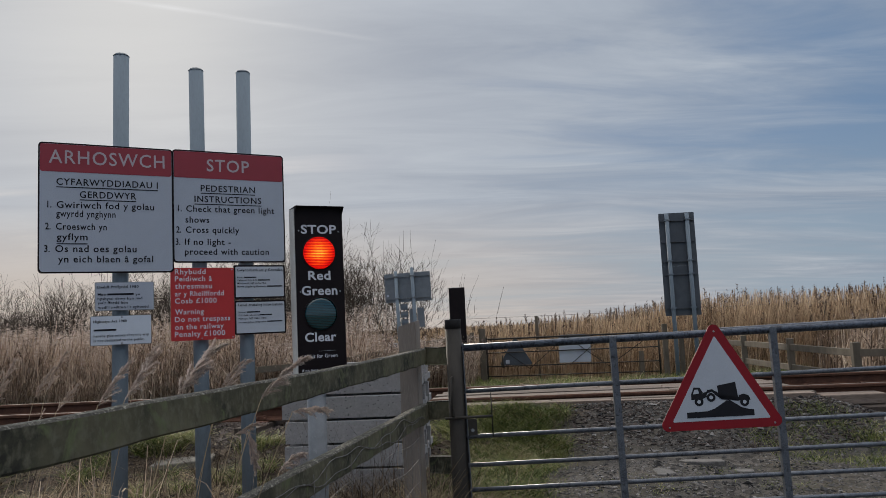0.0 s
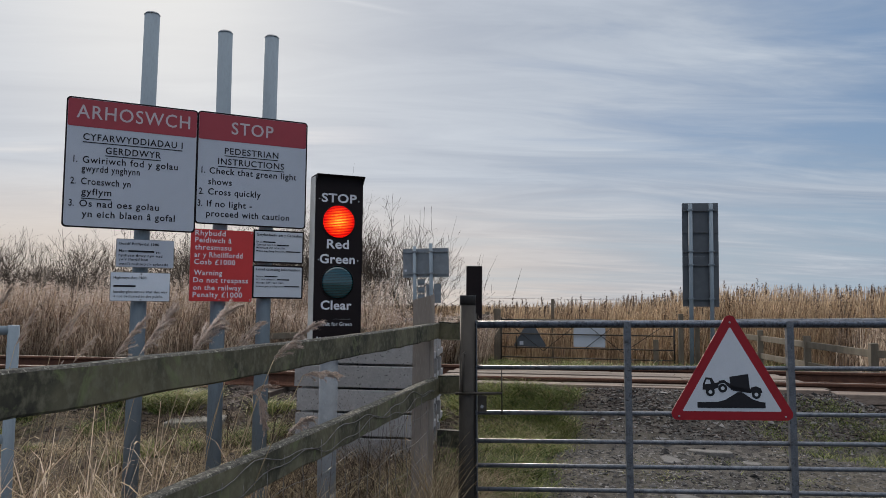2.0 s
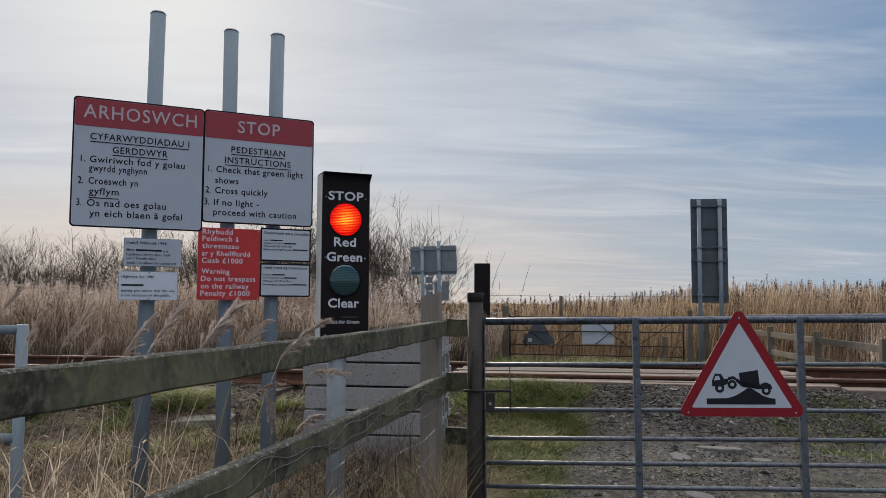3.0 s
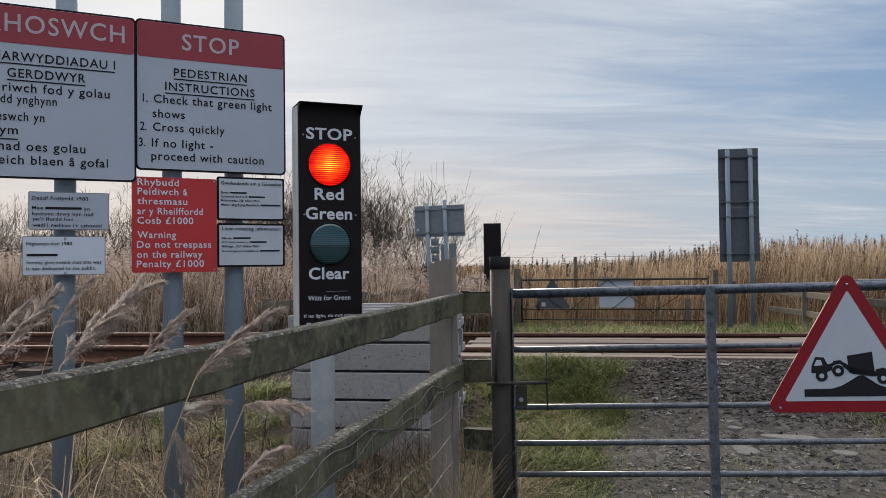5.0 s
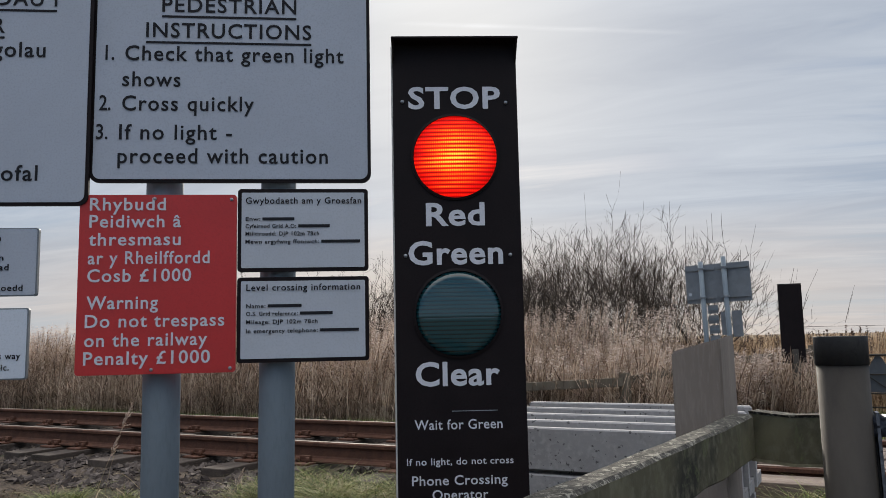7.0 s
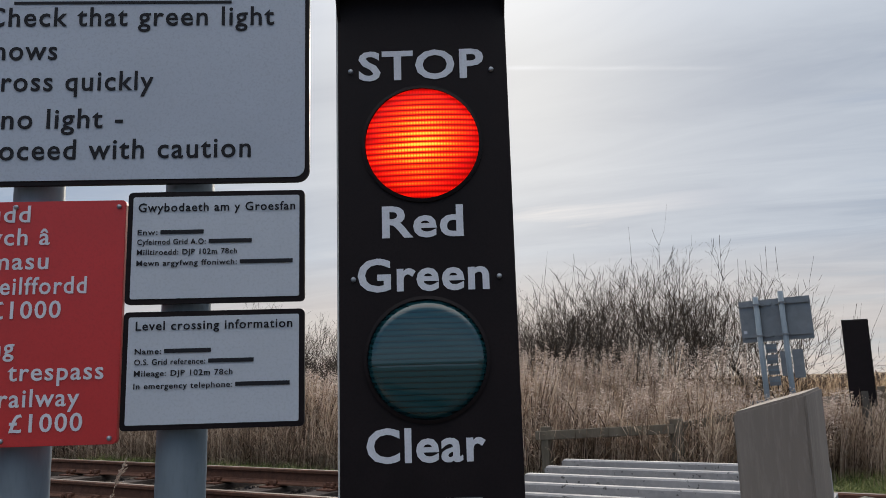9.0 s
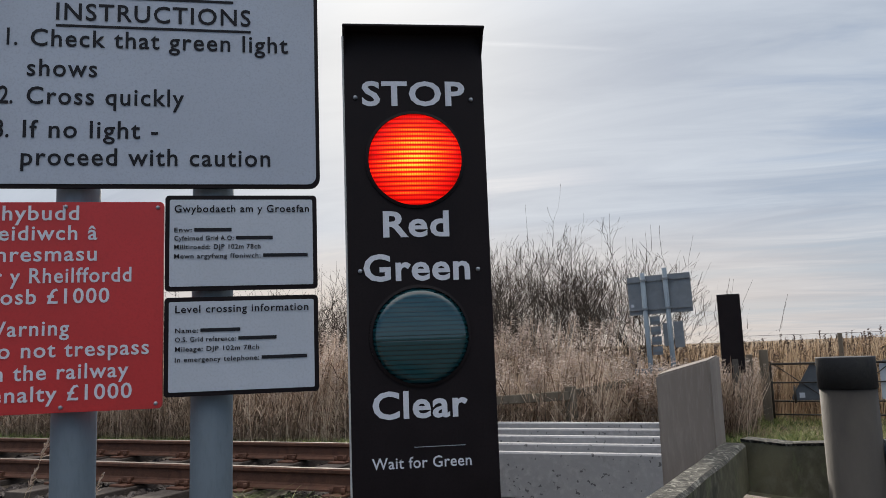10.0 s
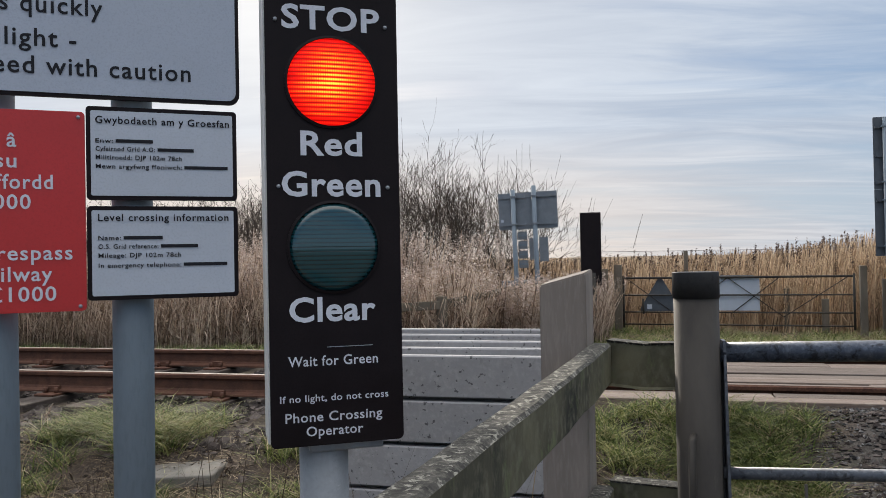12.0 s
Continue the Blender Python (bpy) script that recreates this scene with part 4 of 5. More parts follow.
def sleeper():
    e = thing("sleeper", "weathered timber railway sleeper with rusty rail chairs", "sleeper", RAILWAY, "sleepers under the track")
    part("timber", box(-0.125, 0.125, 7.92, 10.50, 0.19, 0.325, 0.008), M_SLEEPER, e)
    for d in (8.46, 9.968):
        ch = part("chair", box(-0.09, 0.09, d - 0.19, d + 0.19, 0.325, 0.343, 0.004), M_RUST, e, "rusty iron rail chair")
        for sx, o in ((-0.05, -0.11), (0.05, -0.11), (-0.05, 0.11), (0.05, 0.11)):
            bm = tube([(sx, d + o, 0.343), (sx, d + o, 0.385)], 0.016, 8)
            part("bolt", bm, M_RUST, ch)
        part("jaw", box(-0.05, 0.05, d - 0.085, d - 0.05, 0.343, 0.395, 0.006), M_RUST, ch)
    return e


first = sleeper()
us = [u for u in np.arange(-15.0, 10.0, 0.70) if not 0.1 < u < 4.3]
first.matrix_world = RAILWAY @ pose(us[0], 0, 0)
for u in us[1:]:
    copy_thing(first, RAILWAY @ pose(u, random.uniform(-0.03, 0.03), random.uniform(-0.008, 0.004), 0, 0, random.uniform(-1.2, 1.2)))


def crossing_deck():
    e = thing("crossing_deck", "weathered brown timber plank deck between and beside the rails", "crossing deck", RAILWAY)
    rnd = random.Random(4)
    rows = [(8.06, 8.22), (8.225, 8.385)] + [(8.545 + 0.222 * k, 8.76 + 0.222 * k) for k in range(6)]
    for d0, d1 in rows:
        u = 0.26 + rnd.uniform(-0.04, 0.05)
        end = 4.12 + rnd.uniform(-0.05, 0.05)
        while u < end - 0.05:
            w = min(end, u + rnd.choice((1.3, 1.9, 2.6)))
            z = 0.464 + rnd.uniform(-0.010, 0.008)
            part("plank", box(u + 0.004, w - 0.004, d0 + 0.004, d1 - 0.004, 0.34, z, 0.006), M_PLANK, e)
            u = w
    part("ramp_edge", box(4.16, 4.75, 8.1, 8.38, 0.33, 0.43, 0.01, None), M_PLANK, e, "short lower end timber")


crossing_deck()


# ---- stacked concrete troughs ----
def trough():
    e = thing("concrete_trough", "grey precast concrete cable trough in a neat stack", "concrete trough", None, "stack of concrete troughs")
    L, W, H, T = 1.09, 0.172, 0.171, 0.045

    def length(name, prof, label):
        bm = bmesh.new()
        n = len(prof)
        rings = []
        for u, inset in ((0.0, 0.006), (0.008, 0.0), (L - 0.008, 0.0), (L, 0.006)):
            rings.append([bm.verts.new((u, y, min(z, H - inset * 1.6))) for y, z in prof])
        for q, w in zip(rings, rings[1:]):
            for j in range(n):
                bm.faces.new((q[j], q[(j + 1) % n], w[(j + 1) % n], w[j]))
        bm.faces.new(rings[0])
        bm.faces.new(rings[-1])
        bmesh.ops.recalc_face_normals(bm, faces=bm.faces)
        part(name, bm, M_CONCRETE, e, label)

    length("wall", [(0, 0), (T, 0), (T, H - 0.006), (T - 0.006, H), (0.006, H), (0, H - 0.006)], "speckled upright concrete wall")
    length("base", [(T + 0.001, 0), (W, 0), (W, 0.055), (T + 0.001, 0.05)], "")
    return e


first = trough()
rnd = random.Random(6)
places = [(row, lay) for lay in range(5) for row in range(5)]
for k, (row, lay) in enumerate(places):
    m = RAILWAY @ pose(-0.645 + rnd.uniform(-0.008, 0.008) + (0.02 if lay < 3 and row == 0 else 0), 6.255 + row * 0.185, 0.004 + lay * 0.191 + row * 0.011, 0, 0, rnd.uniform(-0.3, 0.3))
    if k == 0:
        first.matrix_world = m
    else:
        copy_thing(first, m)


# ---- the far side: signs, gate, fences ----
def tall_sign():
    e = thing("road_sign", "tall dark grey back of a road sign on two posts", "road sign", pose(1.147, 15.57, -0.035, 0, 0, 10))
    part("panel", plate(rounded(0.0, 0.655, 1.305, 2.234, 0.01), 0.0, 0.005), M_DARKBACK, e)
    part("panel", plate(rounded(0.0, 0.655, 2.235, 3.24, 0.01), 0.0, 0.005), M_DARKBACK, e)
    for z in (1.45, 2.08, 2.33, 2.70, 3.10):
        part("channel", box(0.02, 0.635, -0.03, 0.0, z - 0.018, z + 0.018), M_DARKBACK, e)
    for x in (0.14, 0.51):
        p = part("post", tube([(x, -0.07, -0.4), (x, -0.07, 3.22)], 0.038, 14), M_POLE, e, "grey round post")
        for z in (1.45, 2.08, 2.33, 3.10):
            part("clip", box(x - 0.05, x + 0.05, -0.115, -0.03, z - 0.012, z + 0.012), M_POLE, p)
    return e


def twin_sign():
    e = thing("crossing_sign", "grey back of a wide crossing sign on two poles among reeds", "sign", pose(-3.825, 14.12, 0, 0, -1.5, 10.5))
    part("panel", plate(rounded(0.0, 0.87, 1.755, 2.30, 0.008), 0.0, 0.005), M_BACK, e)
    for z in (1.83, 2.235):
        for x0, x1 in ((0.01, 0.40), (0.45, 0.85)):
            part("channel", box(x0, x1, -0.025, 0.0, z - 0.016, z + 0.016), M_BACK, e)
    part("sticker", box(0.03, 0.07, -0.003, 0.0, 1.87, 1.91), M_PANEL, e, "small white sticker")
    for x, t in ((0.23, 2.34), (0.54, 2.385)):
        p = part("pole", tube([(x, -0.06, -0.3), (x, -0.06, t)], 0.034, 14), M_POLE, e, "grey round pole")
        for z in (1.83, 2.235):
            part("clip", box(x - 0.045, x + 0.045, -0.10, -0.02, z - 0.012, z + 0.012), M_BACK, p)
    for k in range(4):
        z = 1.72 - 0.14 * k
        part("slat", box(0.275, 0.41, -0.02, -0.008, z - 0.115, z), M_BACK, e)
        part("channel", box(0.275, 0.41, -0.035, -0.02, z - 0.07, z - 0.045), M_POLE, e)
    part("small_panel", plate(rounded(0.585, 0.715, 1.27, 1.63, 0.006), -0.02, -0.014), M_BACK, e)
    part("small_panel", plate(rounded(0.44, 0.50, 1.30, 1.62, 0.006), -0.02, -0.014), M_BACK, e)
    part("box", box(0.0, 0.42, -0.04, 0.13, 0.55, 1.00, 0.01), M_BACK, e, "low blue-grey cabinet")
    return e


tall_sign()
twin_sign()


def far_gate():
    e = thing("far_gate", "dull brown steel field gate across the far side of the track", "gate", pose(-2.62, 16.85, 0, 0, 0, 4.5))
    W = 3.58
    for z in (0.955, 0.66, 0.37, 0.16):
        part("bar", tube([(0, 0, z), (W, 0, z)], 0.018 if z > 0.9 else 0.012, 10), M_GPOST, e)
    for x in (0.0, 0.33, W):
        part("stile", tube([(x, -0.01, 0.10 if x != 0.33 else 0.34), (x, -0.01, 1.0 if x != 0.33 else 0.60)], 0.018, 10), M_GPOST, e)
    for x0, z0, x1, z1 in ((0.05, 0.95, 0.9, 0.3), (0.9, 0.3, 1.7, 0.95), (1.7, 0.95, 2.55, 0.3), (2.55, 0.3, 3.5, 0.95), (1.75, 0.35, 2.5, 0.95)):
        part("brace", tube([(x0, 0.01, z0), (x1, 0.01, z1)], 0.007, 8), M_GPOST, e)
    t = thing("warning_triangle", "grey back of a triangular sign on the far gate", "road sign", pose(-2.62, 16.85, 0, 0, 0, 4.5) @ pose(0.61, 0.03, 0))
    part("plate", plate(round_poly([(-0.36, 0.385), (0.36, 0.385), (0.0, 1.00)], 0.03), 0.0, 0.004), M_DARKBACK, t)
    part("sticker", box(-0.22, -0.14, -0.002, 0.0, 0.42, 0.50), M_PANEL, t)
    s = thing("gate_sign", "pale grey square plate hung on the far gate", "sign", pose(-2.62, 16.85, 0, 0, 0, 4.5) @ pose(1.535, 0.03, 0))
    part("plate", plate(rounded(0.0, 0.66, 0.40, 0.965, 0.006), 0.0, 0.004), M_PANEL, s)
    part("batten", box(0.05, 0.57, -0.02, 0.01, 0.955, 0.985), M_BACK, s)


far_gate()


def top_wire():
    e = thing("wire_fence", "thin strained wire on slim posts in the reeds", "fence")
    part("wire", tube([(-3.6, 18.2, 1.43), (0.0, 18.45, 1.41), (9.0, 19.0, 1.46)], 0.0035, 5), M_WIRE, e)
    for x in (-1.75, 4.4, 9.0):
        part("post", box(x - 0.035, x + 0.035, 18.33 + 0.07 * x, 18.40 + 0.07 * x, -0.3, 1.42, 0.006), M_OLDWOOD, e)


top_wire()


def old_post(x, y, top, w=0.10, label="grey weathered timber post of the far fence"):
    e = thing("fence_post", label, "fence post", pose(x, y, land(x, y), 0, 0, random.uniform(-12, 12)), "posts beyond the railway")
    part("timber", box(-w / 2, w / 2, -w / 2, w / 2, -0.3, top - land(x, y), 0.008), M_OLDWOOD, e)
    return e


for x, y, top, w in ((-2.70, 16.8, 1.19, 0.13), (1.08, 17.15, 1.12, 0.10), (-0.05, 18.1, 0.72, 0.09), (0.55, 17.9, 0.55, 0.1), (1.4, 17.3, 0.9, 0.1), (2.5, 15.9, 0.85, 0.1), (3.05, 14.0, 0.82, 0.1), (3.6, 12.0, 0.8, 0.1),
                     (-2.95, 16.9, 1.12, 0.1), (-3.35, 14.4, 1.05, 0.1), (-3.7, 11.65, 0.9, 0.1), (-5.1, 11.27, 0.82, 0.1)):
    old_post(x, y, top, w)


def wing(points, label, drops=(0.0, -0.32)):
    e = thing("rail_fence", label, "fence")
    for (x0, y0, z0), (x1, y1, z1) in zip(points, points[1:]):
        for dz in drops:
            d = Vector((x1 - x0, y1 - y0, z1 - z0))
            m = Matrix.Translation((x0, y0, z0 + dz)) @ d.to_track_quat("X", "Z").to_matrix().to_4x4()
            part("rail", box(0, d.length, -0.02, 0.02, -0.05, 0.05, 0.006, None, m), M_OLDWOOD, e)


wing([(2.0, 17.0, 0.72), (2.5, 15.9, 0.70), (3.05, 14.0, 0.68), (3.6, 12.0, 0.66), (4.4, 11.6, 0.66), (8.0, 12.3, 0.66)], "low weathered timber rails beside the far track")
wing([(-2.95, 16.9, 1.02), (-3.35, 14.4, 0.95), (-3.7, 11.6, 0.80), (-5.2, 11.2, 0.72)], "grey timber rails half hidden in the reeds", (0.0,))
old = thing("concrete_slab", "flat pale concrete slab lying in the grass", "slab", pose(-3.08, 6.64, land(-3.08, 6.64) + 0.004, 2, -3, 20))
part("slab", box(-0.27, 0.27, -0.16, 0.16, -0.06, 0.024, 0.012), M_SLAB, old)


# ---- vegetation and stones ----
RNG = np.random.default_rng(11)


class Sheaf:
    """Gathers many thin bent strips into one mesh."""

    def __init__(self):
        self.v, self.f, self.n = [], [], 0

    def strips(self, base, tip, width, sag=None, seg=3, tip_width=0.1):
        base, tip = np.asarray(base, float), np.asarray(tip, float)
        n = len(base)
        if n == 0:
            return self
        width = np.broadcast_to(np.asarray(width, float), (n,))
        sag = np.zeros((n, 3)) if sag is None else np.asarray(sag, float)
        az = RNG.uniform(0, 2 * math.pi, n)
        side = np.stack([np.cos(az), np.sin(az), np.zeros(n)], 1)
        rows = []
        for k in range(seg + 1):
            t = k / seg
            p = base + (tip - base) * t + sag * (t * t)
            w = (width * (1 - (1 - tip_width) * t) * 0.5)[:, None]
            rows += [p - side * w, p + side * w]
        self.v.append(np.stack(rows, 1).reshape(-1, 3))
        per = 2 * (seg + 1)
        q = np.array([[2 * k, 2 * k + 1, 2 * k + 3, 2 * k + 2] for k in range(seg)])
        self.f.append((self.n + (np.arange(n) * per)[:, None, None] + q[None]).reshape(-1, 4))
        self.n += n * per
        return self

    def mesh(self, name, material):
        v, f = np.concatenate(self.v), np.concatenate(self.f)
        me = bpy.data.meshes.new(name)
        me.vertices.add(len(v))
        me.vertices.foreach_set("co", v.astype(np.float32).ravel())
        me.loops.add(f.size)
        me.loops.foreach_set("vertex_index", f.ravel().astype(np.int32))
        me.polygons.add(len(f))
        me.polygons.foreach_set("loop_start", np.arange(0, f.size, 4, dtype=np.int32))
        me.update(calc_edges=True)
        me.validate()
        me.materials.append(material)
        return me


def lands(x, y):
    return np.array([land(a, b) for a, b in zip(x, y)])


def tuft_field(name, label, category, spots, per, spread, h, w, material, lean=0.5, droop=0.35):
    """Tufts of grass: spots (x, y, size), each with so many blades."""
    s = Sheaf()
    sp = np.asarray(spots, float)
    x = np.repeat(sp[:, 0], per) + RNG.normal(0, spread, len(sp) * per) * np.repeat(sp[:, 2], per)
    y = np.repeat(sp[:, 1], per) + RNG.normal(0, spread, len(sp) * per) * np.repeat(sp[:, 2], per)
    n = len(x)
    z = lands(x, y) - 0.01
    hh = h * np.repeat(sp[:, 2], per) * RNG.uniform(0.45, 1.15, n)
    az, le = RNG.uniform(0, 2 * math.pi, n), np.abs(RNG.normal(0, lean, n))
    base = np.stack([x, y, z], 1)
    off = np.stack([np.cos(az) * le * hh, np.sin(az) * le * hh, hh], 1)
    sag = np.stack([np.cos(az) * hh * droop, np.sin(az) * hh * droop, -hh * droop * 0.8], 1)
    s.strips(base, base + off, w * RNG.uniform(0.6, 1.3, n), sag, 3)
    return tagged(new(name, s.mesh(name, material)), label, category, kind="stuff")


def scatter(n, x0, x1, y0, y1, ok=lambda x, y: True, lo=0.6, hi=1.3):
    pts = []
    while len(pts) < n:
        x, y = RNG.uniform(x0, x1), RNG.uniform(y0, y1)
        if ok(x, y):
            pts.append((x, y, RNG.uniform(lo, hi)))
    return pts


def dist(x, y):
    return N.x * x + N.y * y


def along(x, y):
    return U.x * x + U.y * y


def clump(x, y, f=0.9, o=0.0):
    return noise.noise((x * f + o, y * f, 7.3)) > 0.0


def in_stack(x, y):
    return -0.72 < along(x, y) < 0.56 and 6.2 < dist(x, y) < 7.2


# green grass
def lush(x, y):
    return x < 0.32 + 0.22 * noise.noise((y * 1.6, 0, 0)) - 0.03 * (y - 5) and dist(x, y) < 7.9 and not in_stack(x, y)


verge = scatter(125, -0.6, 0.95, 5.12, 8.5, lush, 0.55, 1.25)
right = scatter(230, 1.9, 4.4, 5.1, 8.3, lambda x, y: clump(x, y, 0.9, 4) and dist(x, y) < 7.8)
left = scatter(20, -7.5, -0.8, 5.2, 8.6, lambda x, y: 5.6 < dist(x, y) < 7.15 and clump(x, y, 1.1, 2) and not in_stack(x, y), 0.5, 1.2)
tuft_field("green_grass", "lush green grass tussocks at the edge of the stony track", "grass", verge, 110, 0.05, 0.19, 0.0075, M_GREEN, 0.6, 0.55)
tuft_field("green_grass", "short green grass between the tussocks", "grass", scatter(500, -0.6, 0.95, 5.12, 8.5, lush), 30, 0.06, 0.10, 0.007, M_GREEN, 0.9)
tuft_field("green_grass", "short patchy green grass on the stony track", "grass", right, 40, 0.07, 0.075, 0.008, M_GREEN, 0.7)
edge = scatter(52, -5.0, -1.5, 5.5, 8.4, lambda x, y: 7.3 < dist(x, y) < 7.85 and -3.0 < along(x, y) < -1.0 and clump(x, y, 1.2, 5), 0.6, 1.35)
edge += scatter(26, -7.0, -3.5, 5.5, 8.2, lambda x, y: 6.6 < dist(x, y) < 7.15 and along(x, y) < -3.5 and clump(x, y, 1.3, 5), 0.6, 1.1)
edge += scatter(26, -1.6, 0.4, 6.6, 8.6, lambda x, y: 7.3 < dist(x, y) < 7.9 and -0.2 < along(x, y) < 1.5, 0.5, 1.0)
tuft_field("green_grass", "bright grass tussocks beside the ends of the sleepers", "grass", edge, 130, 0.06, 0.26, 0.008, M_GREEN, 0.55, 0.65)
far = scatter(700, -3.2, 3.6, 11.0, 17.6, lambda x, y: clump(x, y, 0.7, 2) or RNG.uniform() < 0.3, 0.4, 1.5) + scatter(600, -15, -2.0, 9.5, 12.5, lambda x, y: 10.75 < dist(x, y) < 12.1)
tuft_field("green_grass", "rough grass along the far side of the railway", "grass", far, 40, 0.11, 0.20, 0.012, M_GREEN, 0.6)
pale = scatter(200, -3.2, 3.6, 11.0, 17.6, lambda x, y: not clump(x, y, 0.7, 2), 0.5, 1.4)
tuft_field("dry_grass", "bleached straw tufts beyond the crossing deck", "grass", pale, 34, 0.12, 0.19, 0.011, M_DRY, 0.7)
# dry grass, dead stalks and litter round the fence and the poles
dry = scatter(230, -6.5, 0.2, 1.2, 7.6, lambda x, y: x < fx(y) - 0.03 and dist(x, y) < 6.7 and not clump(x, y, 0.8) and not in_stack(x, y)) + scatter(70, -0.55, 0.0, 4.6, 6.0)
tuft_field("dry_grass", "pale dry grass in tangled tufts", "grass", dry, 40, 0.08, 0.22, 0.0075, M_DRY, 0.8, 0.7)
front = scatter(210, -3.0, 0.05, 0.8, 5.0, lambda x, y: x < fx(y) - 0.04)
tuft_field("dry_grass", "tall dry grass and dead stems behind the timber fence", "grass", front, 16, 0.10, 0.50, 0.0065, M_DRY, 0.45, 0.3)
litter = scatter(700, -6.5, 0.1, 0.8, 8.0, lambda x, y: x < fx(y) - 0.02 and dist(x, y) < 7.3 and not in_stack(x, y))
left += [(-2.3, 6.45, 1.1), (-2.2, 6.6, 0.9), (-1.95, 6.2, 0.8), (-2.6, 5.9, 0.8), (-3.0, 6.35, 0.9), (-2.45, 6.3, 1.0), (-3.9, 6.2, 0.9)]
tuft_field("green_grass", "green grass tussocks on the verge beside the railway", "grass", left, 110, 0.055, 0.24, 0.008, M_GREEN, 0.55, 0.6)
straw = scatter(1500, -6.5, -0.2, 4.2, 8.0, lambda x, y: x < fx(y) - 0.05 and dist(x, y) < 7.5 and not in_stack(x, y) and noise.noise((x * 1.7, y * 1.7, 2)) > -0.18)
tuft_field("dead_litter", "bleached straw and broken stems lying flat on the verge", "litter", straw, 26, 0.12, 0.035, 0.0065, M_DRY, 3.2, 0.4)
tuft_field("dry_grass", "dry straw blades mixed into the green tussocks", "grass", verge[:70] + left + edge[:40], 26, 0.06, 0.25, 0.0065, M_DRY, 0.7, 0.6)
tuft_field("dead_litter", "dark tangled dead stalks lying on the verge", "litter", litter, 30, 0.13, 0.09, 0.011, M_DEAD, 2.2, 0.5)
stalks = scatter(150, -3.4, -0.25, 1.4, 6.2, lambda x, y: x < fx(y) - 0.06 and not in_stack(x, y))
tuft_field("dead_stalks", "upright brown dead weed stalks behind the fence", "stalks", stalks, 7, 0.10, 0.62, 0.006, M_DEAD, 0.3, 0.15)
weeds = scatter(130, -1.7, -0.3, 5.15, 6.25, lambda x, y: dist(x, y) < 6.2)
tuft_field("dead_stalks", "tangled dead weeds in front of the concrete troughs", "stalks", weeds, 14, 0.08, 0.36, 0.006, M_DEAD, 0.7, 0.4)
tuft_field("dry_grass", "dry grass in front of the concrete troughs", "grass", weeds[:60], 22, 0.08, 0.26, 0.006, M_DRY, 0.7, 0.5)
drape = [(fx(y) + 0.03 + RNG.uniform(0, 0.05), y, RNG.uniform(0.8, 1.3)) for y in RNG.uniform(4.1, 4.98, 14)] + [(fx(y) + 0.02 + RNG.uniform(0, 0.06), y, RNG.uniform(0.6, 1.1)) for y in RNG.uniform(4.75, 4.99, 16)]
tuft_field("dead_stalks", "dead straw stems leaning on the lower fence rail", "stalks", drape, 9, 0.03, 0.62, 0.006, M_DRY, 0.22, 0.25)
tuft_field("dry_grass", "bleached straw heaped at the foot of the gate post", "grass", scatter(20, -0.24, -0.04, 4.95, 5.6), 46, 0.05, 0.38, 0.006, M_DRY, 0.55, 0.7)
tuft_field("dead_litter", "sparse dead straw among the stones of the track", "litter", scatter(160, 0.4, 4.2, 5.1, 7.8), 12, 0.16, 0.03, 0.005, M_DRY, 3.0, 0.5)
tuft_field("green_grass", "sparse moss and weeds among the stones of the track", "grass", scatter(90, 0.6, 4.2, 5.1, 7.2, lambda x, y: clump(x, y, 1.7, 9)), 30, 0.07, 0.035, 0.009, M_GREEN, 1.5)


def stones(name, label, n, x0, x1, y0, y1, size, material, ok, lift=0.0):
    pts = scatter(n, x0, x1, y0, y1, ok, 0.5, 1.5)
    o = np.array([(1, 0, 0), (-1, 0, 0), (0, 1, 0), (0, -1, 0), (0, 0, 1), (0, 0, -1)], float)
    tri = np.array([(0, 2, 4), (2, 1, 4), (1, 3, 4), (3, 0, 4), (2, 0, 5), (1, 2, 5), (3, 1, 5), (0, 3, 5)])
    p = np.asarray(pts)
    n = len(p)
    base = np.stack([p[:, 0], p[:, 1], lands(p[:, 0], p[:, 1]) + lift], 1)
    v = o[None] * (size * p[:, 2])[:, None, None] * RNG.uniform(0.55, 1.3, (n, 6, 1)) + RNG.normal(0, 0.22, (n, 6, 3)) * (size * p[:, 2])[:, None, None]
    v[:, :, 2] *= 0.62
    c, sn = np.cos(RNG.uniform(0, 6.28, n))[:, None], np.sin(RNG.uniform(0, 6.28, n))[:, None]
    v = np.stack([v[:, :, 0] * c - v[:, :, 1] * sn, v[:, :, 0] * sn + v[:, :, 1] * c, v[:, :, 2]], 2) + base[:, None]
    f = (np.arange(n) * 6)[:, None, None] + tri[None]
    me = bpy.data.meshes.new(name)
    me.from_pydata(v.reshape(-1, 3).tolist(), [], f.reshape(-1, 3).tolist())
    me.materials.append(material)
    tagged(new(name, me), label, "stones", kind="stuff")


def between(x, y):
    return not (7.86 < dist(x, y) < 10.56 and abs((along(x, y) + 15.35) % 0.70 - 0.35) < 0.15)


